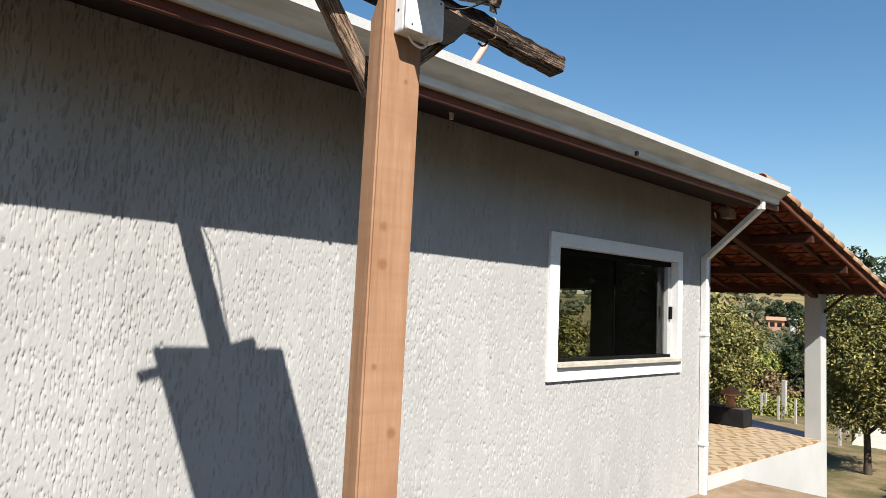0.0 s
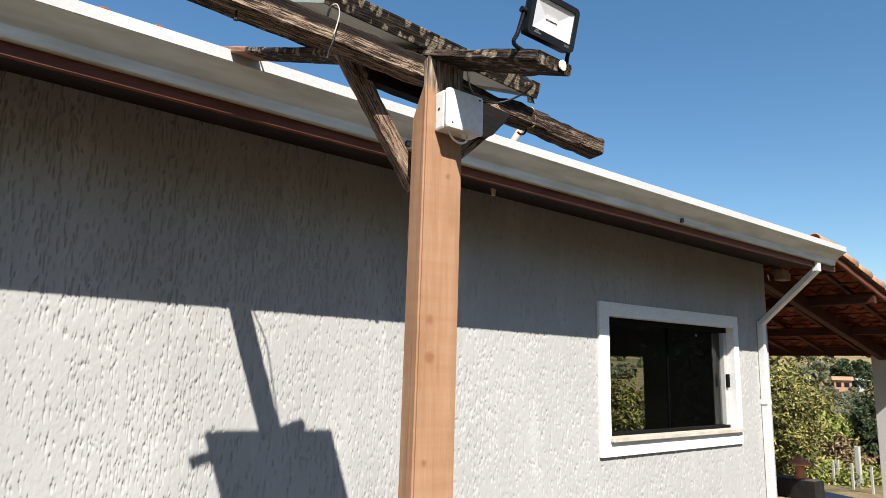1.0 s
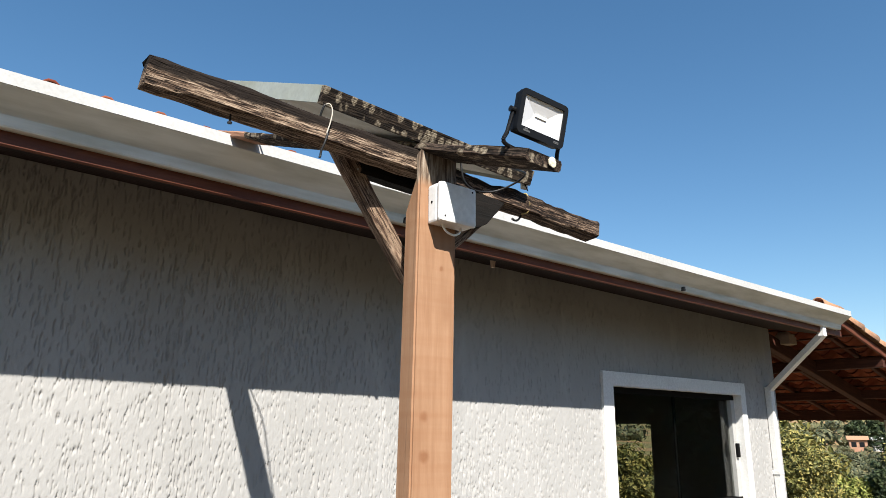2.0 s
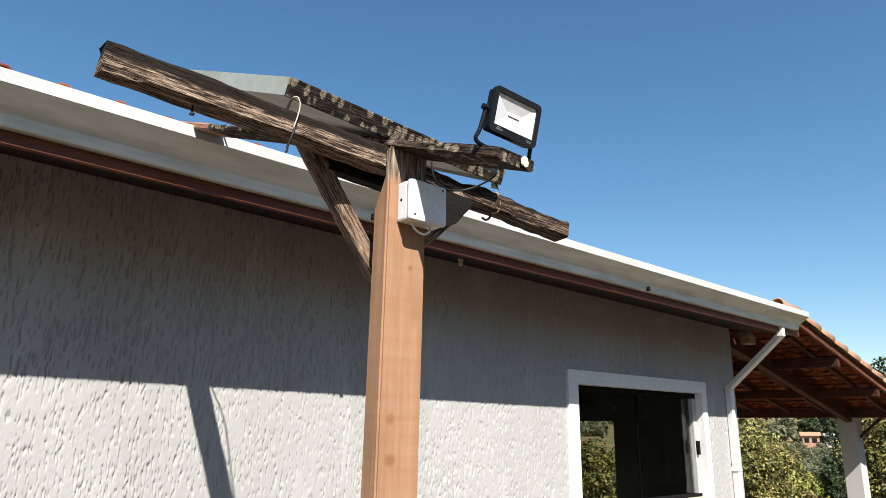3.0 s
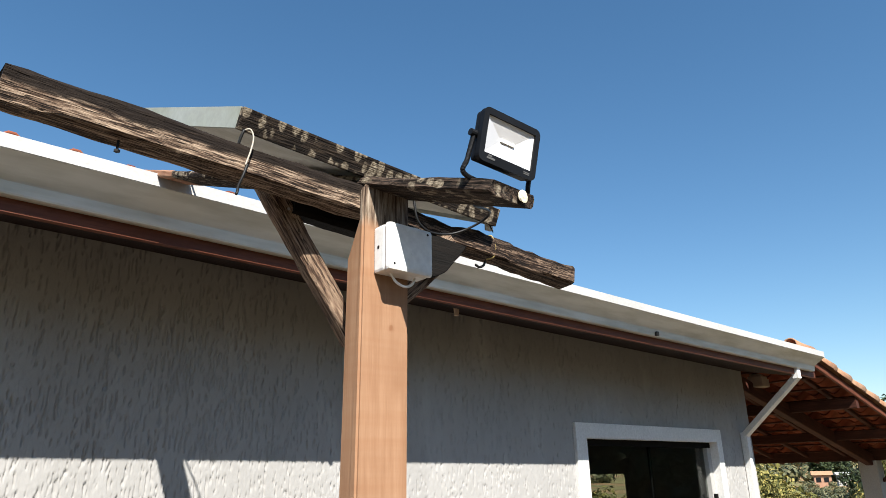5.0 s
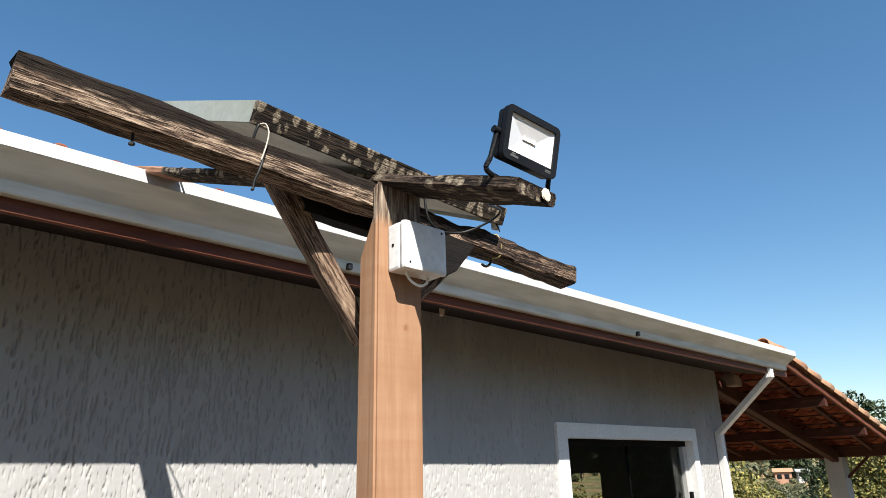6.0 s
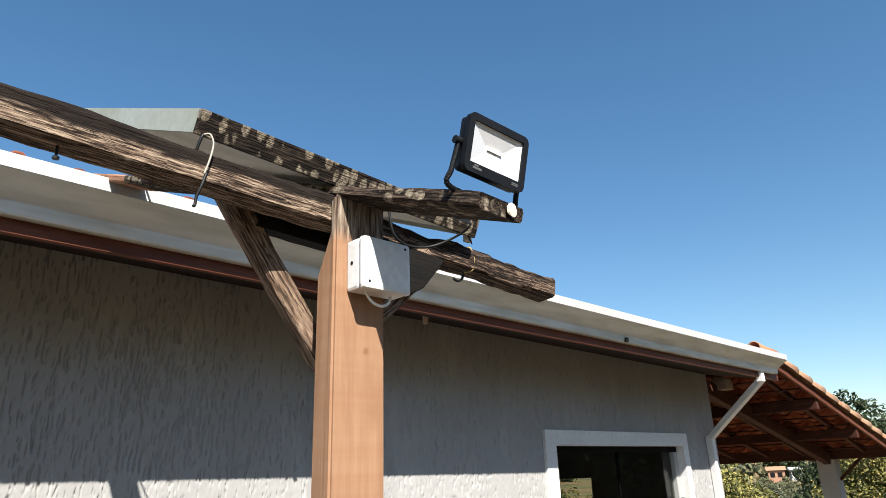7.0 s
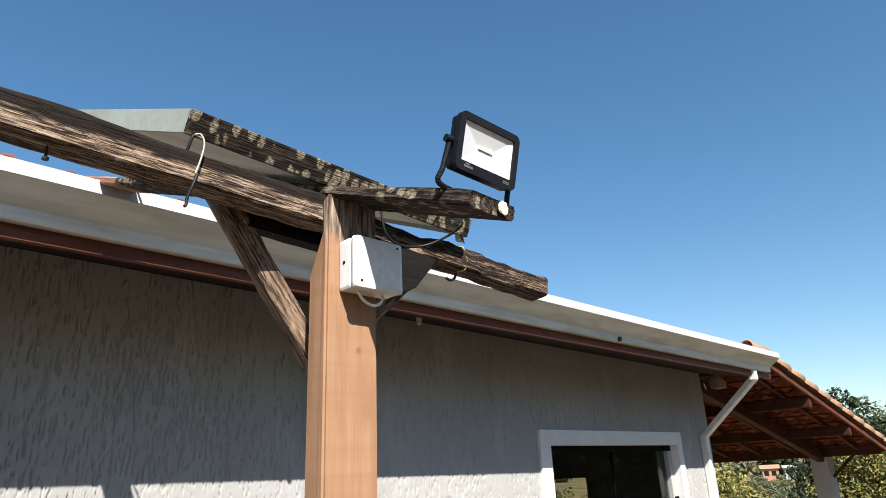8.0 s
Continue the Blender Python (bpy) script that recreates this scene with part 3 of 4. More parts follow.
def timber(name, p, q, w, h, material, label, category="beam", seed=1, rough=0.004, spin=0.0, group=""):
    p, q = Vector(p), Vector(q)
    return solid(name, bm_timber((q - p).length, w, h, rough, seed), material, label, category, group, m=along(p, q, spin))


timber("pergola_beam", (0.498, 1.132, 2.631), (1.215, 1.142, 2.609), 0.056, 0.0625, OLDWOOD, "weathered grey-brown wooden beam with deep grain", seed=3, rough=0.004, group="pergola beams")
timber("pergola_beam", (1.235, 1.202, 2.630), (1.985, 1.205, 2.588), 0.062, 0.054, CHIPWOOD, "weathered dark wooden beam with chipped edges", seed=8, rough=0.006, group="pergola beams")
raf = thing("pergola_rafter", "dark lichen-crusted wooden rafter running to the roof", "rafter")
raf.matrix_world = along((1.176, 2.76, 3.262), (1.266, 0.735, 2.510))
part("timber", bm_timber(1.645, 0.122, 0.026, 0.004, 5), LICHENWOOD, raf, m=Matrix.Translation((0.515, 0, 0)))
part("bare_end", bm_timber(0.514, 0.120, 0.028, 0.002, 9), BAREWOOD, raf, "pale orange bare wooden end")
def brace(p, q, w, h, label, seed, nails):
    """A sawn brace from beam to post, with the nails that hold its ends."""
    b = thing("diagonal_brace", label, "brace", group="braces")
    b.matrix_world = along(p, q)
    length = (Vector(q) - Vector(p)).length
    part("timber", bm_timber(length, w, h, 0.003, seed), BRACEWOOD, b)
    for u, v in nails:
        part("nail", bm_cyl((length * u, w / 2 - 0.004, v), (length * u, w / 2 + 0.002, v), 0.0035, seg=8), STEEL, b, "dull nail head")
        part("nail", bm_cyl((length * u, -w / 2 + 0.004, v), (length * u, -w / 2 - 0.002, v), 0.0035, seg=8), STEEL, b, "dull nail head")


brace((1.004, 1.235, 2.654), (1.235, 1.215, 2.314), 0.044, 0.045, "weathered wooden brace between post and beam", 6, ((0.22, 0.006), (0.90, -0.004)))
brace((1.49, 1.168, 2.578), (1.235, 1.165, 2.348), 0.045, 0.066, "short weathered wooden brace between post and beam", 7, ((0.22, 0.006), (0.90, -0.004)))
# plate added over the upper part of the short brace, which lies in shade
bm = bmesh.new()
outline = ((1.304, 2.585), (1.505, 2.565), (1.435, 2.487), (1.40, 2.468), (1.304, 2.468))
face = bm.faces.new([bm.verts.new((x, 1.122, z)) for x, z in outline])
grown = bmesh.ops.extrude_face_region(bm, geom=[face])
bmesh.ops.translate(bm, vec=(0, 0.014, 0), verts=[v for v in grown["geom"] if isinstance(v, bmesh.types.BMVert)])
bmesh.ops.recalc_face_normals(bm, faces=bm.faces)
bmesh.ops.bevel(bm, geom=bm.edges[:], offset=0.002, segments=1, affect="EDGES")
# near black: the brace's shade is put into the plate's colour
BLACKWOOD = wood("near_black_wood", (0.002, 0.0015, 0.001), (0.004, 0.003, 0.002), (0.009, 0.006, 0.0045), 1.0, 0.9, 0.6)
solid("gusset", bm, BLACKWOOD, "near-black plate standing in for the shaded upper part of the brace", "gusset")

timber("spacer_block", (1.068, 1.225, 2.598), (1.27, 1.225, 2.588), 0.05, 0.046, BLACKWOOD, "short near-black wooden block behind the beam and the post", "block", seed=12, rough=0.003)
timber("cross_bar", (0.735, 1.812, 2.975), (1.405, 1.94, 3.012), 0.038, 0.028, LICHENWOOD, "short dark wooden bar under the tilted panel", "bar", seed=9)

# tilted panel
P0, P1 = Vector((0.893, 1.107, 2.705)), Vector((1.620, 1.121, 2.669))
back = Vector((0.0, 0.80, 0.337))
pan = thing("tilted_panel", "pale grey flat panel with a lichen-crusted front edge", "panel")
ex = (P1 - P0).normalized()
ey = (back - ex * back.dot(ex)).normalized()
ez = ex.cross(ey)
pan.matrix_world = Matrix.Translation(P0) @ Matrix((ex, ey, ez)).transposed().to_4x4()
pw, pl, pt = (P1 - P0).length, 0.85, 0.045

def skew(bm):
    """The panel is a little out of square: its far side lies further west."""
    for v in bm.verts:
        v.co.x -= 0.075 * v.co.y
    return bm


part("sheet", skew(bm_box(0.006, pw - 0.006, 0.016, pl - 0.006, -0.012, 0.012)), SHEET, pan, "pale grey underside sheet")
part("front_edge", skew(bm_box(0, pw, 0, 0.015, -pt / 2 - 0.002, pt / 2, 0.002)), LICHENEDGE, pan, "dark edge crusted with pale lichen")
part("side_edge", skew(bm_box(0, 0.006, 0.015, pl, -pt / 2, pt / 2)), RIM, pan)
part("side_edge", skew(bm_box(pw - 0.006, pw, 0.015, pl, -pt / 2, pt / 2)), RIM, pan)
part("back_edge", skew(bm_box(0.006, pw - 0.006, pl - 0.006, pl, -pt / 2, pt / 2)), RIM, pan)

# junction box
jb = thing("junction_box", "white plastic junction box screwed to the post", "electrical box", (1.262, 1.094, 2.434))
part("body", bm_box(-0.058, 0.058, -0.040, 0.0, 0.0, 0.103, 0.006), PLASTIC, jb)
lid = part("lid", bm_box(-0.06, 0.06, -0.058, -0.040, -0.002, 0.105, 0.009), PLASTIC, jb)
ring = bm_cyl((0.012, -0.0587, 0.052), (0.012, -0.057, 0.052), 0.017, seg=24)
part("knockout", ring, PLASTIC, lid, "faint round knockout")
for sx, sz in ((-0.045, 0.012), (0.045, 0.093)):
    part("screw", bm_cyl((sx, -0.0585, sz), (sx, -0.057, sz), 0.0028), BLACK, lid, "dark screw head")
part("side_screw", bm_cyl((-0.0585, -0.018, 0.055), (-0.057, -0.018, 0.055), 0.004), BLACK, jb)

# floodlight
fl = thing("floodlight", "black square led floodlight on a tilting bracket", "floodlight")
A = [Vector(v) for v in ((1.2, 0.735, 2.668), (1.341, 0.727, 2.662), (1.335, 0.745, 2.56), (1.202, 0.753, 2.576))]
cen = sum(A, Vector()) / 4
fx = ((A[1] - A[0]) + (A[2] - A[3])).normalized()
fz = ((A[0] - A[3]) + (A[1] - A[2])).normalized()
fy = fz.cross(fx).normalized()
fz = fx.cross(fy)
fl.matrix_world = Matrix.Translation(cen) @ Matrix((fx, fy, fz)).transposed().to_4x4()
hw, hh = 0.071, 0.053
part("housing", bm_box(-hw + 0.004, hw - 0.004, 0.012, 0.032, -hh + 0.004, hh - 0.004, 0.006), BLACK, fl)
def bm_bezel(w, h, d, left, right, top, bottom, rad=0.012):
    """A flat frame with rounded outer corners and a square opening."""
    bm = bmesh.new()
    outer, inner = [], []
    for cx, cz, a0, ix, iz in ((w - rad, h - rad, 0, w - right, h - top), (-w + rad, h - rad, 90, -w + left, h - top), (-w + rad, -h + rad, 180, -w + left, -h + bottom), (w - rad, -h + rad, 270, w - right, -h + bottom)):
        for k in range(5):
            a = radians(a0 + 22.5 * k)
            outer.append((cx + rad * math.cos(a), cz + rad * math.sin(a)))
            inner.append((ix, iz))
    ys = (0.0, d)
    O = [[bm.verts.new((x, y, z)) for x, z in outer] for y in ys]
    N = [[bm.verts.new((x, y, z)) for x, z in inner] for y in ys]
    k_ = len(outer)
    for k in range(k_):
        q = (k + 1) % k_
        bm.faces.new((O[0][k], O[0][q], N[0][q], N[0][k]))
        bm.faces.new((O[1][k], N[1][k], N[1][q], O[1][q]))
        bm.faces.new((O[0][k], O[1][k], O[1][q], O[0][q]))
        bm.faces.new((N[0][k], N[0][q], N[1][q], N[1][k]))
    bmesh.ops.remove_doubles(bm, verts=bm.verts, dist=0.0001)
    return bm


PRINT = mat("grey_print", (0.09, 0.09, 0.09), 0.6)
bezel = part("bezel", bm_bezel(hw, hh, 0.012, 0.012, 0.012, 0.013, 0.018), BLACK, fl)
for x0, x1, z0, z1 in ((-0.052, -0.032, -0.0455, -0.0415), (-0.049, -0.040, -0.0405, -0.0375), (0.040, 0.055, -0.0455, -0.0435), (0.040, 0.055, -0.0425, -0.0405)):
    part("mark", bm_box(x0, x1, -0.0006, 0.0002, z0, z1), PRINT, bezel, "small grey printed bar")
MIRROR = mat("satin_reflector", (0.60, 0.60, 0.61), 0.3, 0.15)
bm = bmesh.new()
o = [bm.verts.new(v) for v in ((-hw + 0.012, 0.004, hh - 0.013), (hw - 0.012, 0.004, hh - 0.013), (hw - 0.012, 0.004, -hh + 0.018), (-hw + 0.012, 0.004, -hh + 0.018))]
i_ = [bm.verts.new(v) for v in ((-0.02, 0.0118, 0.008), (0.02, 0.0118, 0.008), (0.02, 0.0118, 0.0), (-0.02, 0.0118, 0.0))]
for k in range(4):
    bm.faces.new((o[k], o[(k + 1) % 4], i_[(k + 1) % 4], i_[k]))
bm.faces.new(i_)
part("reflector", bm, MIRROR, fl, "pale reflector")
part("led_chip", bm_box(-0.017, 0.017, 0.0085, 0.0112, 0.001, 0.0075), mat("led_chip", (0.80, 0.80, 0.74), 0.5), fl)
brk = part("bracket", bm_tube([(-hw - 0.003, 0.02, 0.0), (-hw - 0.006, 0.024, -0.05), (-hw - 0.004, 0.03, -0.078), (0, 0.03, -0.082), (hw + 0.004, 0.03, -0.078), (hw + 0.006, 0.024, -0.05), (hw + 0.003, 0.02, 0.0)], 0.005), BLACK, fl)
for sx in (-1, 1):
    part("bolt", bm_cyl((sx * (hw - 0.004), 0.02, 0), (sx * (hw + 0.012), 0.02, 0), 0.007), BLACK, brk)

# ---- veranda ----
VX1 = 10.97
solid("veranda_plinth", bm_box(XE, VX1, W, YN, -2.4, FLOOR - 0.03), WHITEWALL, "white plastered side of the raised veranda", "plinth", kind="structure")
solid("step_block", bm_box(6.6, 8.25, 2.35, W - 0.002, -2.0, -0.12, 0.01), TANSTONE, "low block with a tan stone top beside the veranda", "step")
for y in (W, 8.7):
    pil = thing("veranda_pillar", "white painted square veranda pillar", "pillar", (10.86, y + 0.11, FLOOR), group="veranda pillars")
    part("shaft", bm_box(-0.11, 0.11, -0.11, 0.11, -0.03, 2.06, 0.006), WHITEWALL, pil)

VT = 0.245          # fall of the veranda roof


def vroof(x):
    """Underside of the veranda tiles."""
    return 2.985 - VT * (x - 7.75)


def ytimber(name, x, y0, y1, z, w, h, material, label, category, seed, group=""):
    return timber(name, (x, y0, z), (x, y1, z), w, h, material, label, category, seed, 0.002, group=group)


for k, x in enumerate((8.55, 9.7)):
    ytimber("purlin", x, 2.66, YN, vroof(x) - 0.10, 0.07, 0.11, DARKBROWN, "dark brown roof purlin under the clay tiles", "purlin", 20 + k, "purlins")
ytimber("purlin", 10.86, 2.66, YN, 2.185, 0.09, 0.13, DARKBROWN, "dark brown eave beam resting on the pillars", "purlin", 24, "purlins")
timber("main_rafter", (7.36, 3.40, vroof(7.36) - 0.15), (11.0, 3.40, vroof(11.0) - 0.11), 0.09, 0.15, DARKBROWN, "thick dark brown rafter from the wall to the pillar", "rafter", 31, 0.002)
for k in range(10):
    y = 2.95 + 0.5 * k + (0.25 if k else 0)
    timber("rafter", (7.7 if y < 3.3 else 7.45, y, vroof(7.45) - 0.03), (11.15, y, vroof(11.15) - 0.03), 0.05, 0.045, DARKBROWN, "slim brown rafter under the clay tiles", "rafter", 40 + k, 0.002, group="slim rafters")
timber("rake_board", (7.3, 2.645, vroof(7.3) - 0.014), (11.2, 2.645, vroof(11.2) - 0.014), 0.025, 0.085, BROWN, "reddish brown board along the tile verge", "board", 60, 0.002)
for k in range(11):
    x = 7.62 + 0.345 * k
    ytimber("batten", x, 2.66, 7.5, vroof(x) - 0.001, 0.035, 0.02, DARKBROWN, "thin brown tile batten", "batten", 70 + k, "battens")
timber("pillar_brace", (10.88, 3.32, 1.86), (10.88, 3.02, 2.13), 0.04, 0.035, DARKBROWN, "short brown brace from the pillar to the eave beam", "brace", 66, 0.002)


def tile_mesh(length, width=0.215):
    """One S-shaped clay tile: x down the slope, y across, with thickness."""
    bm = bmesh.new()
    prof = []
    for k in range(10):
        u = k / 9
        y = u * width
        z = 0.045 * math.sin(math.pi * min(1, u / 0.55)) if u < 0.55 else -0.022 * math.sin(math.pi * (u - 0.55) / 0.45)
        prof.append((y, z))
    grid = []
    for dz in (0.0, 0.014):
        for x, lift in ((0.0, 0.0), (length, 0.0)):
            grid.append([bm.verts.new((x, y, z + dz + lift)) for y, z in prof])
    a, b, c, d = grid
    for k in range(9):
        bm.faces.new((a[k], a[k + 1], b[k + 1], b[k]))
        bm.faces.new((c[k], d[k], d[k + 1], c[k + 1]))
        bm.faces.new((a[k], c[k], c[k + 1], a[k + 1]))
        bm.faces.new((b[k], b[k + 1], d[k + 1], d[k]))
    bm.faces.new((a[0], b[0], d[0], c[0]))
    bm.faces.new((a[9], c[9], d[9], b[9]))
    return finish(bm, "roof_tile", CLAY, True)


TILE = tile_mesh(0.42)
rng = random.Random(5)
vr = thing("veranda_roof", "orange clay tile roof over the veranda, seen from below", "roof", (7.75, 2.62, 3.05), kind="structure")
slope = math.degrees(math.atan(VT))
for c in range(17):
    for r in range(11):
        x = 7.50 + 0.345 * r
        t = new("roof_tile", TILE)
        t.parent = vr
        t.matrix_local = Matrix.Translation(-Vector(vr.location)) @ pose(x, 2.70 + 0.2 * c + rng.uniform(-0.006, 0.006), vroof(x) + 0.02 + rng.uniform(-0.003, 0.004), rng.uniform(-1.2, 1.2), slope - 3.0, rng.uniform(-1, 1))


def corrugated(name, cells, label, parent):
    """Many tile columns joined: each cell is origin, direction down-slope, across, length."""
    vs, fs = [], []
    for o, down, across, length in cells:
        rows = max(1, int(length / 0.345))
        for r in range(rows):
            b = len(vs)
            for e in (0, 1):
                p = o + down * (length * (r + e) / rows) + Vector((0, 0, 0.022 * (1 - e)))*-1
                for k in range(6):
                    u = k / 5
                    z = 0.045 * math.sin(math.pi * min(1, u / 0.6)) if u < 0.6 else -0.02 * math.sin(math.pi * (u - 0.6) / 0.4)
                    q = p + across * (0.205 * u) + Vector((0, 0, z))
                    vs.append(tuple(q))
            for k in range(5):
                fs.append((b + k, b + k + 1, b + 7 + k, b + 6 + k))
    me = bpy.data.meshes.new(name)
    me.from_pydata(vs, [], fs)
    me.materials.append(CLAY)
    ob = new(name, me)
    ob.parent = parent
    ob.matrix_local = Matrix.Translation(-Vector(parent.location))
    return tagged(ob, label, kind="stuff")


def hip_x(y):
    return 7.63 - 1.42 * (y - 2.49)


MS = 0.348
def mroof(y):
    return 3.105 + MS * (y - 2.49)


cells = []
d2 = Vector((1, 0, -VT))
for k in range(17, 33):
    y = 2.64 + 0.2 * k
    cells.append((Vector((7.5, y, vroof(7.5) + 0.02)), d2, Vector((0, 1, 0)), 3.75))
for k in range(19):
    y = 2.64 + 0.2 * k
    x0 = hip_x(y)
    if x0 < 7.3:
        cells.append((Vector((x0, y, vroof(x0) + 0.02)), d2, Vector((0, 1, 0)), 7.5 - x0))
corrugated("roof_tile_field", cells, "joined rows of clay tiles", vr)

mr = thing("main_roof", "orange clay tile roof of the house above the gutter", "roof", (3, 2.5, 3.18), kind="structure")
cells = []
for k in range(56):
    x = -4.0 + 0.2 * k
    t = new("roof_tile", TILE)
    t.parent = mr
    t.matrix_local = Matrix.Translation(-Vector(mr.location)) @ pose(x + 0.2, 2.49 + 0.445 + rng.uniform(-0.01, 0.01), mroof(2.935) - 0.019 * x + 0.008 + rng.uniform(-0.004, 0.004), 0, math.degrees(math.atan(MS)) - 2.5, -90 + rng.uniform(-1, 1))
    top = min(6.4, 2.49 + (7.63 - x) / 1.42)
    if top > 2.95:
        cells.append((Vector((x + 0.2, top, mroof(top) - 0.019 * x - 0.02)), Vector((0, -1, -MS)), Vector((-1, 0, 0)), top - 2.92))
corrugated("roof_tile_field", cells, "joined rows of clay tiles", mr)
bm = bmesh.new()
zr = mroof(6.4)
vv = [bm.verts.new(p) for p in ((-4.0, 6.4, zr), (2.1, 6.4, zr), (7.6, YN + 0.6, zr - 1.3), (-4.0, YN + 0.6, zr - 1.3))]
bm.faces.new(vv)
bmesh.ops.translate(bm, vec=-Vector(mr.location), verts=bm.verts)
part("rear_slope", bm, CLAY, mr)

# half-round caps along the hip and the verge
def cap_mesh(length, r0, r1):
    bm = bmesh.new()
    rows = []
    for rr, x in ((r0, 0.0), (r0 * 0.99, length * 0.5), (r1, length)):
        for q in (rr, rr - 0.014):
            rows.append([bm.verts.new((x, q * math.cos(math.pi * (1.3 * k / 8 - 0.15)), q * math.sin(math.pi * (1.3 * k / 8 - 0.15)))) for k in range(9)])
    for i in (0, 2):
        o0, i0, o1, i1 = rows[i], rows[i + 1], rows[i + 2], rows[i + 3]
        for k in range(8):
            bm.faces.new((o0[k], o0[k + 1], o1[k + 1], o1[k]))
            bm.faces.new((i0[k], i1[k], i1[k + 1], i0[k + 1]))
    for o, n in ((rows[0], rows[1]), (rows[4], rows[5])):
        for k in range(8):
            bm.faces.new((o[k], n[k], n[k + 1], o[k + 1]))
    return finish(bm, "cap_tile", CAPCLAY, True)


CAP = cap_mesh(0.42, 0.056, 0.066)
HIPCAP = cap_mesh(0.42, 0.07, 0.085)
for k in range(11):
    x = 7.55 + 0.345 * k
    t = new("cap_tile", CAP)
    t.parent = vr
    t.matrix_local = Matrix.Translation(-Vector(vr.location)) @ along((x, 2.64 + rng.uniform(-0.006, 0.006), vroof(x) + 0.05), (x + 0.4, 2.64, vroof(x + 0.4) + 0.06))
for k in range(9):
    y = 2.72 + 0.24 * k
    y2 = y + 0.26
    t = new("cap_tile", HIPCAP)
    t.parent = mr
    t.matrix_local = Matrix.Translation(-Vector(mr.location)) @ along((hip_x(y2) + 0.2, y2, mroof(y2) - 0.08 - 0.2 * (y2 - 2.72)), (hip_x(y) + 0.2, y, mroof(y) - 0.07 - 0.2 * (y - 2.72)))

t = new("cap_tile", HIPCAP)
t.parent = mr
t.matrix_local = Matrix.Translation(-Vector(mr.location)) @ along((7.22, 2.70, 3.175), (7.56, 2.70, 3.13))

# ---- small fittings ----
def line(name, pts, r, material, label, category, seg=8):
    return solid(name, bm_tube(pts, r, seg), material, label, category, smooth=True)


line("vent_pipe", [(2.80, 2.53, 3.05), (2.84, 2.53, 3.11), (2.955, 2.53, 3.275), (2.96, 2.53, 3.30)], 0.022, grained("faded_pvc", (0.50, 0.36, 0.29), (0.43, 0.31, 0.25), 8, 0.6), "thin faded pipe leaning above the gutter", "pipe")
line("flood_cable", [(1.325, 0.785, 2.535), (1.335, 0.86, 2.548), (1.37, 0.95, 2.585), (1.487, 1.02, 2.622), (1.503, 1.06, 2.616), (1.477, 1.10, 2.596), (1.437, 1.12, 2.582), (1.380, 1.12, 2.577), (1.345, 1.12, 2.60), (1.335, 1.12, 2.66)], 0.003, RUBBER, "black cable hanging from the floodlight to the beam", "cable")
line("tie_wire", [(0.902, 1.106, 2.679), (0.911, 1.100, 2.680), (0.917, 1.097, 2.662), (0.913, 1.097, 2.632), (0.905, 1.098, 2.600)], 0.0017, PALEWIRE, "pale tie wire looped over the beam", "wire")
line("cable_tie", [(0.909, 1.098, 2.603), (0.903, 1.100, 2.578), (0.898, 1.105, 2.559), (0.897, 1.107, 2.544), (0.894, 1.105, 2.540)], 0.0028, RUBBER, "black cable end hanging under the beam", "cable")
line("cable_tie", [(0.906, 1.114, 2.682), (0.902, 1.111, 2.679), (0.899, 1.114, 2.668), (0.897, 1.120, 2.652)], 0.0028, RUBBER, "black strap between panel and beam", "strap")
cleat = thing("cable_cleat", "small white plastic cable cleat at the panel corner", "cleat", (1.612, 1.150, 2.650))
part("body", bm_box(-0.011, 0.011, -0.006, 0.006, -0.010, 0.010, 0.003), PLASTIC, cleat)
part("strap", bm_tube([(-0.006, -0.006, 0.008), (0.0, -0.009, -0.006), (0.010, -0.005, -0.014)], 0.0016), RUBBER, cleat, "thin black strap")
line("tie_wire", [(1.64, 1.195, 2.640), (1.648, 1.178, 2.641), (1.655, 1.173, 2.62), (1.656, 1.173, 2.60), (1.65, 1.176, 2.58), (1.642, 1.195, 2.577)], 0.002, grained("yellow_wire", (0.45, 0.34, 0.12), (0.35, 0.26, 0.10), 30, 0.6), "yellowish tie wire round the beam", "wire")
line("hook_wire", [(1.644, 1.20, 2.575), (1.635, 1.20, 2.560), (1.618, 1.198, 2.552), (1.604, 1.198, 2.556)], 0.0035, RUBBER, "bent black hook under the beam", "hook")
line("box_cable", [(1.232, 1.07, 2.436), (1.243, 1.066, 2.417), (1.265, 1.064, 2.409), (1.285, 1.066, 2.417), (1.30, 1.075, 2.434)], 0.003, PLASTIC, "white cable loop under the junction box", "cable")
line("roof_cable", [(1.250, 2.60, 3.205), (1.258, 2.42, 3.14), (1.298, 2.28, 3.09), (1.285, 2.12, 3.03), (1.272, 1.98, 2.98), (1.28, 1.82, 2.92)], 0.004, RUBBER, "thin cable running along the rafter", "cable")
bolt = thing("beam_bolt", "small black bolt under the beam", "bolt", (0.684, 1.13, 2.588))
part("shank", bm_cyl((0, 0, 0.02), (0, 0, -0.012), 0.0022), BLACK, bolt)
part("head", bm_cyl((0, 0, -0.012), (0, 0, -0.016), 0.0055, seg=6), BLACK, bolt)
eave = thing("eave_hook", "small rusty lamp hook under the soffit", "hook", (3.07, 2.91, 3.03))
part("stem", bm_cyl((0, 0, 0.03), (0, 0, -0.04), 0.006), STEEL, eave)
part("socket", bm_cyl((0, 0, -0.04), (0, 0, -0.09), 0.019, 0.014), grained("ceramic", (0.66, 0.50, 0.38), (0.56, 0.42, 0.32), 20, 0.5), eave, "pale ceramic socket")
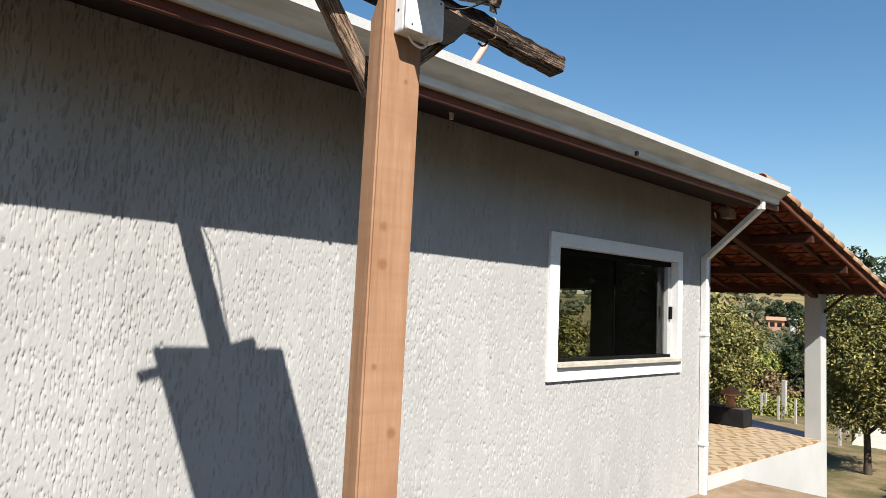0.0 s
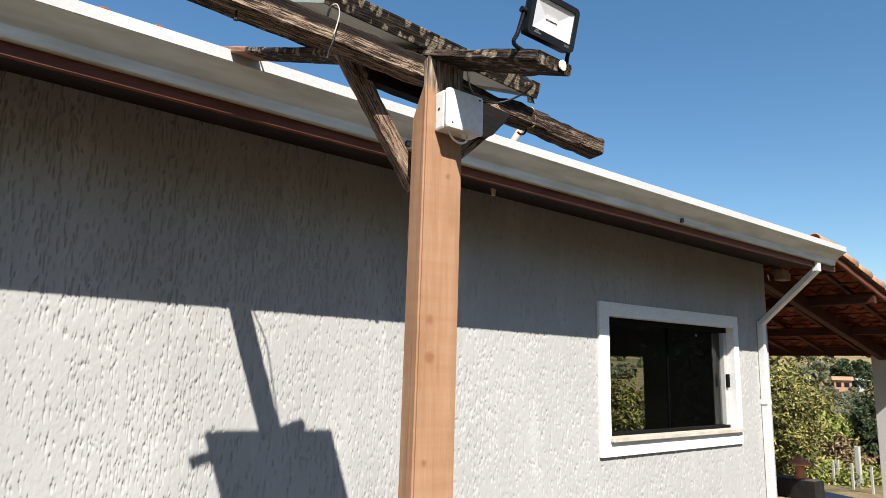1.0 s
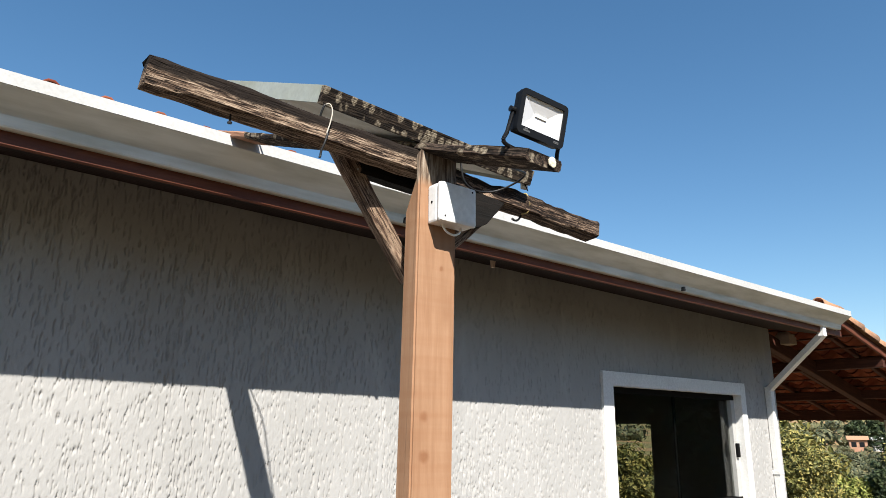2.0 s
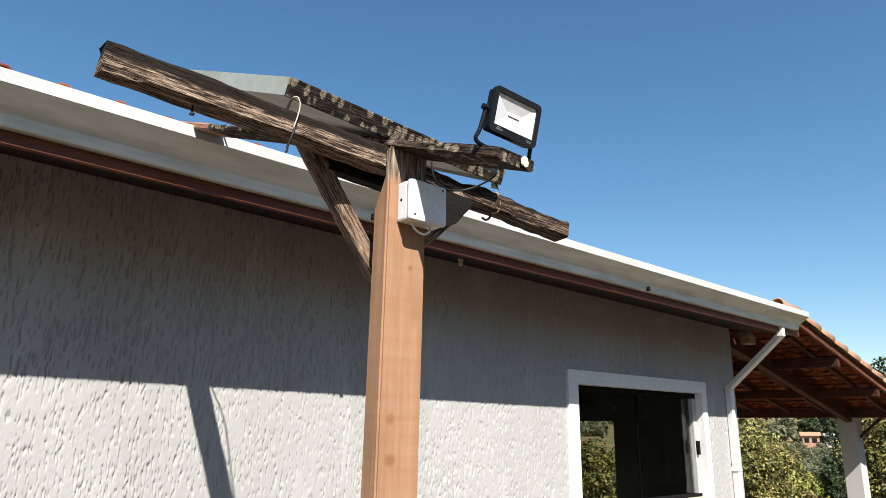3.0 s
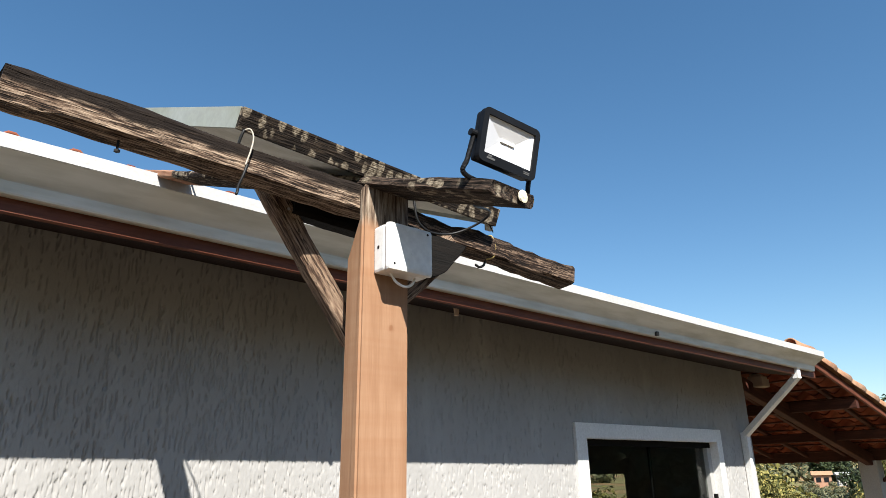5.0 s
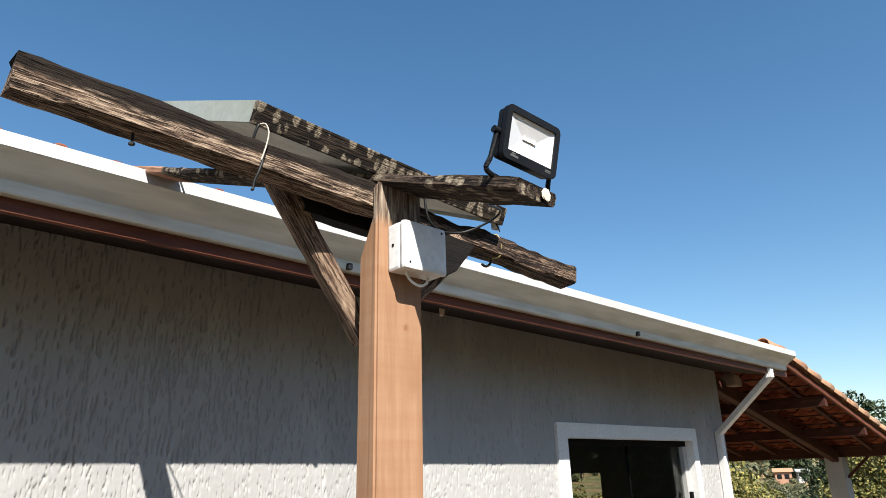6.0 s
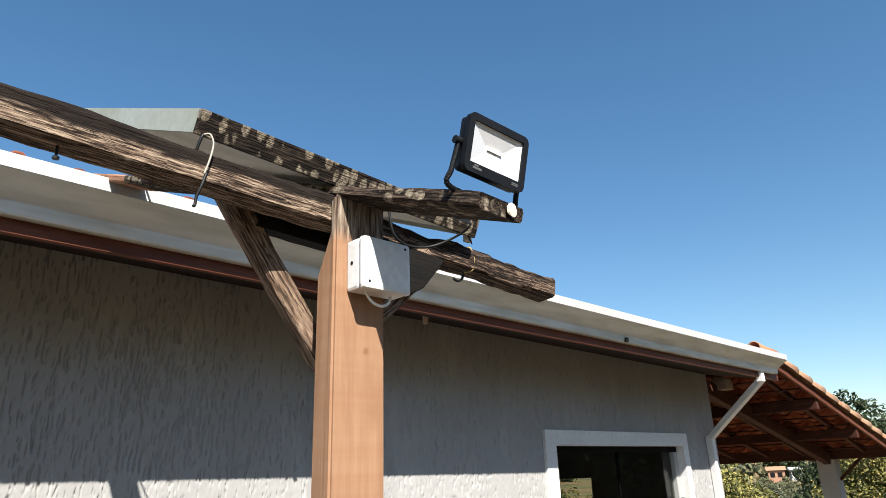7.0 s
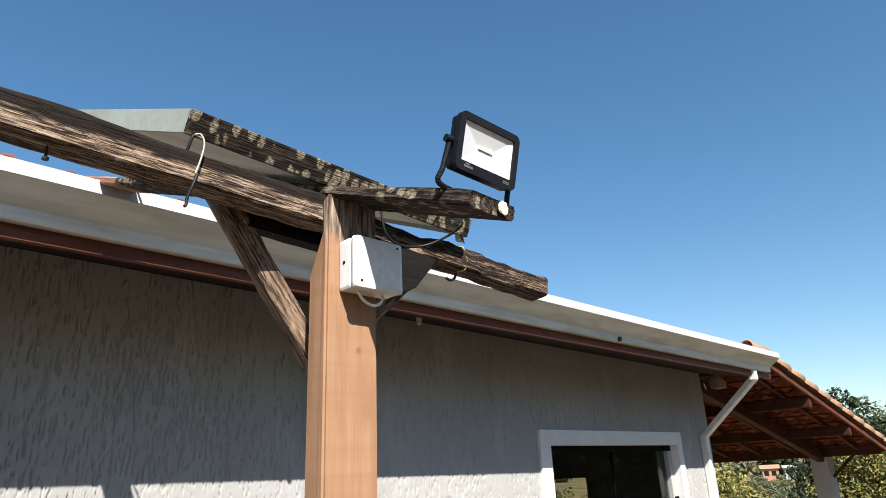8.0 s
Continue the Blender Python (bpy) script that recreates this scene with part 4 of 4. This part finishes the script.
part("arm", bm_tube([(0, 0, -0.01), (-0.03, 0, 0.0), (-0.055, 0, 0.012)], 0.007), BLACK, eave)
cl = thing("corner_lamp", "pale boxy lamp under the veranda rafter", "lamp", (7.80, 3.33, 2.87))
BEIGE = grained("aged_beige_plastic", (0.36, 0.29, 0.23), (0.30, 0.24, 0.19), 10, 0.6)
part("body", bm_box(-0.085, 0.085, -0.08, 0.08, 0.0, 0.115, 0.012), BEIGE, cl)
part("base", bm_box(-0.06, 0.06, -0.06, 0.06, 0.115, 0.14), BEIGE, cl)
bm = bmesh.new()
bmesh.ops.create_icosphere(bm, subdivisions=3, radius=0.012)
for v in bm.verts:
    v.co *= 1 + 0.35 * noise.noise(v.co * 130)
    v.co.y *= 0.3
part("crust", bm, grained("lichen_crust", (0.72, 0.68, 0.52), (0.6, 0.56, 0.42), 60, 0.95, 0.3, 200), raf, "pale lichen crust", m=raf.matrix_world.inverted() @ Matrix.Translation((1.288, 0.733, 2.512)))

# ---- veranda floor tiles ----
def floor_tile_material():
    m = mat("patterned_floor_tile", (0.6, 0.48, 0.3), 0.5)
    n = Nodes(m)
    c = n.add("ShaderNodeTexCoord")
    sp = n.add("ShaderNodeSeparateXYZ")
    n.link(c.outputs["Object"], sp.inputs[0])

    def ab(sock):
        k = n.add("ShaderNodeMath")
        k.operation = "ABSOLUTE"
        n.link(sock, k.inputs[0])
        return k.outputs[0]
    s_ = n.add("ShaderNodeMath")
    s_.operation = "ADD"
    n.link(ab(sp.outputs[0]), s_.inputs[0])
    n.link(ab(sp.outputs[1]), s_.inputs[1])
    e = n.noise(c.outputs["Object"], 16.0, 4)
    w = n.add("ShaderNodeMath")
    w.operation = "MULTIPLY_ADD"
    n.link(e, w.inputs[0])
    w.inputs[1].default_value = 0.07
    n.link(s_.outputs[0], w.inputs[2])
    col = n.ramp(w.outputs[0], (0.08, (0.44, 0.33, 0.20)), (0.17, (0.42, 0.31, 0.18)), (0.20, (0.20, 0.12, 0.06)), (0.24, (0.40, 0.29, 0.17)), (0.33, (0.47, 0.37, 0.24)), (0.36, (0.25, 0.155, 0.08)))
    n.color(n.mix(0.3, col, n.ramp(n.noise(n.world(), 9.0, 5), (0.3, 0.6), (0.7, 1.0)), "MULTIPLY"))
    return m


FT = finish(bm_box(-0.197, 0.197, -0.197, 0.197, -0.03, 0.0, 0.003), "floor_tile", floor_tile_material())
vf = thing("floor", "cream and brown patterned tile floor of the veranda", "floor", (9.2, 5, FLOOR), kind="structure")
for i in range(9):
    for j in range(15):
        t = new("floor_tile", FT)
        t.parent = vf
        t.location = Vector((XE + 0.2 + 0.3935 * i, W + 0.205 + 0.4 * j, FLOOR + rng.uniform(0, 0.0015))) - Vector(vf.location)

# planter and pot at the veranda's far edge
pl_ = thing("planter_box", "long black planter box on the veranda edge", "planter", (10.79, 4.98, FLOOR))
bm = bm_box(-0.15, 0.15, -0.62, 0.62, 0.0, 0.27, 0.012)
part("box", bm, grained("black_planter", (0.012, 0.012, 0.013), (0.02, 0.02, 0.02), 8, 0.7, spec=0.15), pl_)
part("soil", bm_box(-0.13, 0.13, -0.6, 0.6, 0.27, 0.275), grained("dark_soil", (0.06, 0.04, 0.03), (0.1, 0.07, 0.05), 30, 0.95), pl_)
TERRA = grained("terracotta", (0.60, 0.28, 0.15), (0.52, 0.23, 0.12), 14, 0.85, 0.2)


def lathe(profile, seg=20):
    bm = bmesh.new()
    rings = [[bm.verts.new((r * math.cos(2 * math.pi * k / seg), r * math.sin(2 * math.pi * k / seg), z)) for k in range(seg)] for r, z in profile]
    for a, b in zip(rings, rings[1:]):
        for k in range(seg):
            bm.faces.new((a[k], a[(k + 1) % seg], b[(k + 1) % seg], b[k]))
    bm.faces.new(rings[0][::-1])
    bm.faces.new(rings[-1])
    return bm


pot = thing("terracotta_lantern", "terracotta garden lantern with a pointed roof", "lantern", (10.79, 4.62, FLOOR + 0.275))
part("foot", lathe([(0.09, 0.0), (0.08, 0.03), (0.055, 0.06), (0.06, 0.16)]), TERRA, pot, smooth=True)
part("roof", lathe([(0.06, 0.18), (0.165, 0.20), (0.16, 0.215), (0.10, 0.26), (0.035, 0.31), (0.012, 0.33)]), TERRA, pot, "terracotta roof", smooth=True)

# ---- garden and distance ----
EYE0 = Vector((0.214, -0.227, 1.777))


def spot(az, r):
    x, y = EYE0.x + r * math.cos(radians(az)), EYE0.y + r * math.sin(radians(az))
    return Vector((x, y, land(x, y)))


def leaf_material(name, a, b, c):
    m = mat(name, b, 0.6, 0, 0.3)
    n = Nodes(m)
    g = n.add("ShaderNodeNewGeometry")
    col = n.ramp(g.outputs["Random Per Island"], (0.0, a), (0.5, b), (1.0, c))
    col = n.mix(0.5, col, n.ramp(n.noise(n.world(), 1.3, 3), (0.3, 0.45), (0.7, 1.0)), "MULTIPLY")
    n.color(col)
    return m


L_OLIVE = leaf_material("olive_leaves", (0.05, 0.056, 0.014), (0.15, 0.148, 0.036), (0.36, 0.29, 0.085))
L_DARK = leaf_material("dark_leaves", (0.016, 0.029, 0.012), (0.036, 0.056, 0.021), (0.075, 0.095, 0.035))
L_LIME = leaf_material("lime_leaves", (0.11, 0.14, 0.025), (0.21, 0.23, 0.05), (0.33, 0.31, 0.08))
L_DRY = leaf_material("dry_leaves", (0.12, 0.075, 0.04), (0.22, 0.15, 0.075), (0.31, 0.23, 0.12))
BARK = grained("bark", (0.09, 0.065, 0.045), (0.05, 0.038, 0.028), 12, 0.95, 0.6)


def crown_mesh(name, rx, rz, cz, leaves, size, material, seed, clumps=60):
    r = np.random.RandomState(seed)
    d = r.normal(size=(clumps, 3))
    d /= np.linalg.norm(d, axis=1)[:, None]
    rad = r.uniform(0.25, 1.0, clumps) ** 0.5
    lump = 1 + 0.22 * np.sin(d[:, 0] * 5 + seed) * np.cos(d[:, 1] * 4 + seed * 2) + 0.12 * r.uniform(-1, 1, clumps)
    cen = d * (rad * lump)[:, None] * np.array([rx, rx, rz]) * 0.84
    cen[:, 2] += cz
    cs = r.uniform(0.16, 0.34, clumps) * rx
    which = r.randint(0, clumps, leaves)
    off = r.normal(size=(leaves, 3))
    off /= np.linalg.norm(off, axis=1)[:, None]
    off *= (r.uniform(0.2, 1.0, leaves) ** 0.45)[:, None]
    p = cen[which] + off * cs[which][:, None] * np.array([1, 1, 0.8])
    nrm = off + 0.7 * r.normal(size=(leaves, 3)) + np.array([0, 0, 0.5])
    nrm /= np.linalg.norm(nrm, axis=1)[:, None]
    t = np.cross(nrm, r.normal(size=(leaves, 3)))
    t /= np.linalg.norm(t, axis=1)[:, None] + 1e-9
    b = np.cross(nrm, t)
    s_ = size * r.uniform(0.6, 1.3, leaves)[:, None]
    v = np.stack([p - t * s_, p - b * s_ * 0.42 + nrm * s_ * 0.12, p + t * s_, p + b * s_ * 0.42 + nrm * s_ * 0.12], 1).reshape(-1, 3)
    f = np.arange(leaves * 4).reshape(-1, 4)
    me = bpy.data.meshes.new(name)
    me.from_pydata(v.tolist(), [], f.tolist())
    me.materials.append(material)
    return me


def trunk_bm(height, r0, spread, seed):
    rng2 = random.Random(seed)
    bm = bm_tube([(0, 0, -0.3), (0.02, 0.01, height * 0.4), (rng2.uniform(-0.1, 0.1), rng2.uniform(-0.1, 0.1), height)], lambda u: r0 * (1 - 0.45 * u), 8)
    for k in range(5):
        a = k * 1.26 + rng2.uniform(-0.3, 0.3)
        s0 = height * rng2.uniform(0.65, 1.0)
        e = spread * rng2.uniform(0.5, 0.8)
        bm_tube([(0, 0, s0), (e * 0.5 * math.cos(a), e * 0.5 * math.sin(a), s0 + e * 0.5), (e * math.cos(a), e * math.sin(a), s0 + e * 1.1)], lambda u: r0 * 0.5 * (1 - 0.7 * u), 6, bm)
    return bm


def tree(at, label, rx, rz, cz, trunk_h, r0, leaves, size, material, seed, category="tree", name="tree", clumps=60):
    tr = thing(name, label, category, at)
    part("trunk", trunk_bm(trunk_h, r0, rx, seed), BARK, tr, smooth=True)
    c = new("crown", crown_mesh("crown", rx, rz, cz, leaves, size, material, seed, clumps))
    c.parent = tr
    return tr


def up(az, r, tan):
    """Height above the local ground of a line of sight."""
    return EYE0.z + r * tan - spot(az, r).z


# the garden tree past the pillar
tree(spot(15.7, 16.3), "small leafy tree with a dense olive crown on the lawn", 1.45, 1.5, 2.25, 1.15, 0.09, 26000, 0.048, L_OLIVE, 3, clumps=150)
tree(spot(15.0, 40), "large dark tree behind the garden", 3.8, 3.2, 3.7, 4.0, 0.3, 70000, 0.105, L_DARK, 4, clumps=220)
tree(spot(16.6, 44), "large dark tree behind the garden", 2.0, 3.2, 5.2, 4.2, 0.3, 18000, 0.14, L_DARK, 14, clumps=140)
tree(spot(25.9, 19), "leafy green tree beyond the veranda", 1.15, 1.3, up(25.9, 19, -0.06), 1.4, 0.1, 17000, 0.052, L_OLIVE, 5, clumps=110)
tree(spot(27.4, 24), "leafy green tree beyond the veranda", 2.3, 2.0, up(27, 24, -0.045), 1.6, 0.12, 9000, 0.11, L_OLIVE, 6, clumps=90)
tree(spot(24.7, 27), "dark green tree beyond the fence", 0.9, 1.0, up(24.7, 27, -0.055), 1.0, 0.12, 8000, 0.09, L_DARK, 7, clumps=80)
tree(spot(20.15, 30), "dark conifer-like tree beyond the fence", 0.78, 1.5, up(20.15, 30, -0.07), 1.0, 0.08, 9000, 0.085, L_DARK, 8, clumps=80)
tree(spot(17.5, 30), "dark green tree beyond the fence", 1.2, 1.7, up(17.5, 30, -0.07), 1.6, 0.12, 9000, 0.085, L_DARK, 12, clumps=80)
tree(spot(22.9, 30), "bright lime green bush beyond the fence", 1.4, 0.75, up(22.9, 30, -0.068), 0.4, 0.05, 6000, 0.09, L_LIME, 9, "bush", "bush", 60)
tree(spot(22.4, 29.3), "dry brownish bush beyond the fence", 1.3, 0.8, up(22.4, 29.3, -0.098), 0.4, 0.05, 5000, 0.08, L_DRY, 10, "bush", "bush", 60)
tree(spot(22.6, 28.4), "low yellow green bush at the fence", 1.9, 0.5, up(22.6, 28.4, -0.122), 0.2, 0.04, 6000, 0.08, L_LIME, 11, "bush", "bush", 60)
tree(spot(26.8, 36), "olive green tree on the slope", 1.5, 1.1, up(26.8, 36, -0.03), 1.4, 0.12, 7000, 0.13, L_OLIVE, 15, clumps=80)
tree(spot(22.0, 40), "green tree on the slope", 2.0, 0.8, up(22.0, 40, -0.068), 0.6, 0.12, 6000, 0.14, L_OLIVE, 16, clumps=80)
for az, rr in ((33.5, 22), (35.2, 24), (36.8, 21), (38.4, 25)):
    tree(spot(az, rr), "olive green bush seen through the house", 1.1, 1.0, up(az, rr, -0.055), 0.6, 0.06, 5000, 0.08, L_OLIVE, int(az * 10), "bush", "bush", 60)
for az, rr, rx in ((21.4, 262, 3.8), (20.3, 268, 3.6), (20.8, 275, 3.0)):
    tree(spot(az, rr), "tall dark tree behind the houses on the slope", rx, 4.0, 5.6, 3.0, 0.3, 5000, 0.5, L_DARK, int(az * 10), clumps=60)
# trees added out of view, facing the window: darken its reflection, cut sky light
for k, (x, y, h) in enumerate(((14, -3.5, 2.6), (19, -6.0, 3.2), (12, -8.5, 3.0), (25, -12, 4.0), (17, -13, 3.6), (6, -13, 3.4), (-3, -15, 3.6), (-11, -12, 3.4))):
    tree(Vector((x, y, land(x, y))), "dense dark green tree on the garden's open side, added out of view", h, h * 1.1, h * 1.25, h * 0.5, 0.2, 5000, 0.26, L_DARK, 30 + k, clumps=70)

# far woods and orchards in one sheet of leaves
r_ = np.random.RandomState(4)
vs, n_ = [], 0
pts = []
for k in range(300):
    az = r_.uniform(8, 40)
    rr = 70 * (9.0 ** r_.uniform(0, 1))
    if 19.3 < az < 23.6 and rr < 255 or az > 30 and rr < 300:
        continue
    if rr < 180 and r_.uniform() < 0.75:
        continue
    pts.append((az, rr))
pts = [(az, rr, r_.uniform(1.6, 3.6) * (1 if rr < 200 else 1.5)) for az, rr in pts]
pts += [(r_.uniform(17, 24.5), r_.uniform(60, 185), r_.uniform(0.45, 1.0)) for k in range(230)]
pts += [(az, 214, w) for az, w in ((20.9, 1.3), (22.3, 1.5), (22.6, 1.2), (19.7, 1.4), (21.9, 0.7))]
lv = []
for az, rr, w in pts:
    q = spot(az, rr)
    m_ = 150
    o_ = r_.normal(size=(m_, 3))
    o_ /= np.linalg.norm(o_, axis=1)[:, None]
    c_ = np.array(q) + np.array([0, 0, w * 0.6]) + o_ * np.array([w, w, w * 0.75]) * r_.uniform(0.6, 1, m_)[:, None]
    t_ = np.cross(o_, r_.normal(size=(m_, 3)))
    t_ /= np.linalg.norm(t_, axis=1)[:, None]
    b_ = np.cross(o_, t_)
    s_ = w * 0.15
    lv.append(np.stack([c_ - t_ * s_, c_ - b_ * s_, c_ + t_ * s_, c_ + b_ * s_], 1).reshape(-1, 3))
lv = np.concatenate(lv)
me = bpy.data.meshes.new("far_woods")
me.from_pydata(lv.tolist(), [], np.arange(len(lv)).reshape(-1, 4).tolist())
me.materials.append(leaf_material("far_leaves", (0.05, 0.062, 0.035), (0.09, 0.10, 0.048), (0.16, 0.145, 0.07)))
tagged(new("far_woods", me), "scattered woods on the far hillside", "woods", kind="stuff")

# far houses
def house(at, w, d, h, wall, roofm, label, turn):
    ho = thing("house", label, "house", at)
    ho.rotation_euler = (0, 0, radians(turn))
    part("wall", bm_box(-w / 2, w / 2, -d / 2, d / 2, -1.5, h), wall, ho)
    bm = bmesh.new()
    e = 0.5
    v = [bm.verts.new(p) for p in ((-w / 2 - e, -d / 2 - e, h - 0.15), (w / 2 + e, -d / 2 - e, h - 0.15), (w / 2 + e, d / 2 + e, h - 0.15), (-w / 2 - e, d / 2 + e, h - 0.15), (-w / 2 - e, 0, h + d * 0.2), (w / 2 + e, 0, h + d * 0.2))]
    for f in ((0, 1, 5, 4), (2, 3, 4, 5), (0, 4, 3), (1, 2, 5), (0, 3, 2, 1)):
        bm.faces.new([v[i] for i in f])
    part("roof", bm, roofm, ho)
    for x in (-w * 0.25, w * 0.2):
        part("window", bm_box(x - 0.6, x + 0.6, -d / 2 - 0.03, -d / 2 + 0.05, h * 0.35, h * 0.75), BLACK, ho, "dark window")
        part("window", bm_box(-w / 2 - 0.03, -w / 2 + 0.05, x - 0.5, x + 0.5, h * 0.35, h * 0.75), BLACK, ho, "dark window")
    return ho


BRICK = grained("far_brick", (0.42, 0.24, 0.16), (0.36, 0.20, 0.13), 2, 0.9)
house(spot(21.5, 220) + Vector((0, 0, 0.2)), 4.2, 4.4, 3.1, BRICK, CAPCLAY, "brick house with an orange tile roof on the slope", -65)
house(spot(20.2, 232) + Vector((0, 0, 0.9)), 3.0, 3.0, 2.3, WHITEWALL, grained("grey_roof", (0.4, 0.4, 0.4), (0.3, 0.3, 0.3), 2), "white house with a grey roof on the slope", -60)

# fence posts
FENCE = grained("grey_concrete", (0.42, 0.41, 0.38), (0.34, 0.33, 0.30), 5, 0.9)
FP = thing("fence_post", "pale concrete fence post in the grass", "post", spot(20.95, 27), group="fence posts")
part("post", bm_box(-0.075, 0.075, -0.075, 0.075, -0.4, 1.3, 0.02), FENCE, FP)
small = thing("fence_post", "thin pale fence post in the grass", "post", spot(20.2, 25), group="fence posts")
part("post", bm_box(-0.035, 0.035, -0.035, 0.035, -0.4, 0.8, 0.01), FENCE, small)
for az, rr in ((23.6, 27.5), (22.5, 27), (22.2, 27.4), (21.35, 26), (17.4, 20), (16.9, 24)):
    copy_thing(small, Matrix.Translation(spot(az, rr)))

# pool, its deck and the dry path
solid("pool_deck", bm_box(-3.5, 3.5, -2.2, 2.2, -0.1, 0.06, 0.02), grained("pale_paving", (0.55, 0.50, 0.42), (0.45, 0.40, 0.33), 1.5, 0.85), "pale paved deck of the swimming pool", "paving", m=Matrix.Translation(spot(10.7, 21.5)) @ pose(0, 0, 0, 0, 0, 14))
solid("pool_water", bm_box(-2.6, 2.6, -1.4, 1.4, 0.06, 0.075), grained("pool_blue", (0.10, 0.38, 0.55), (0.08, 0.32, 0.5), 1, 0.08), "blue water of the swimming pool", "water", kind="structure", m=Matrix.Translation(spot(10.7, 21.5)) @ pose(0, 0, 0, 0, 0, 14))
solid("tarp", bm_box(-0.7, 0.7, -0.28, 0.28, -0.2, 1.09, 0.05), grained("blue_tarp", (0.012, 0.018, 0.04), (0.01, 0.014, 0.03), 4, 0.6, spec=0.2), "dark blue covered pile below the veranda", "tarpaulin", m=Matrix.Translation(spot(22.7, 14.0)) @ pose(0, 0, 0, 0, 8, -65))
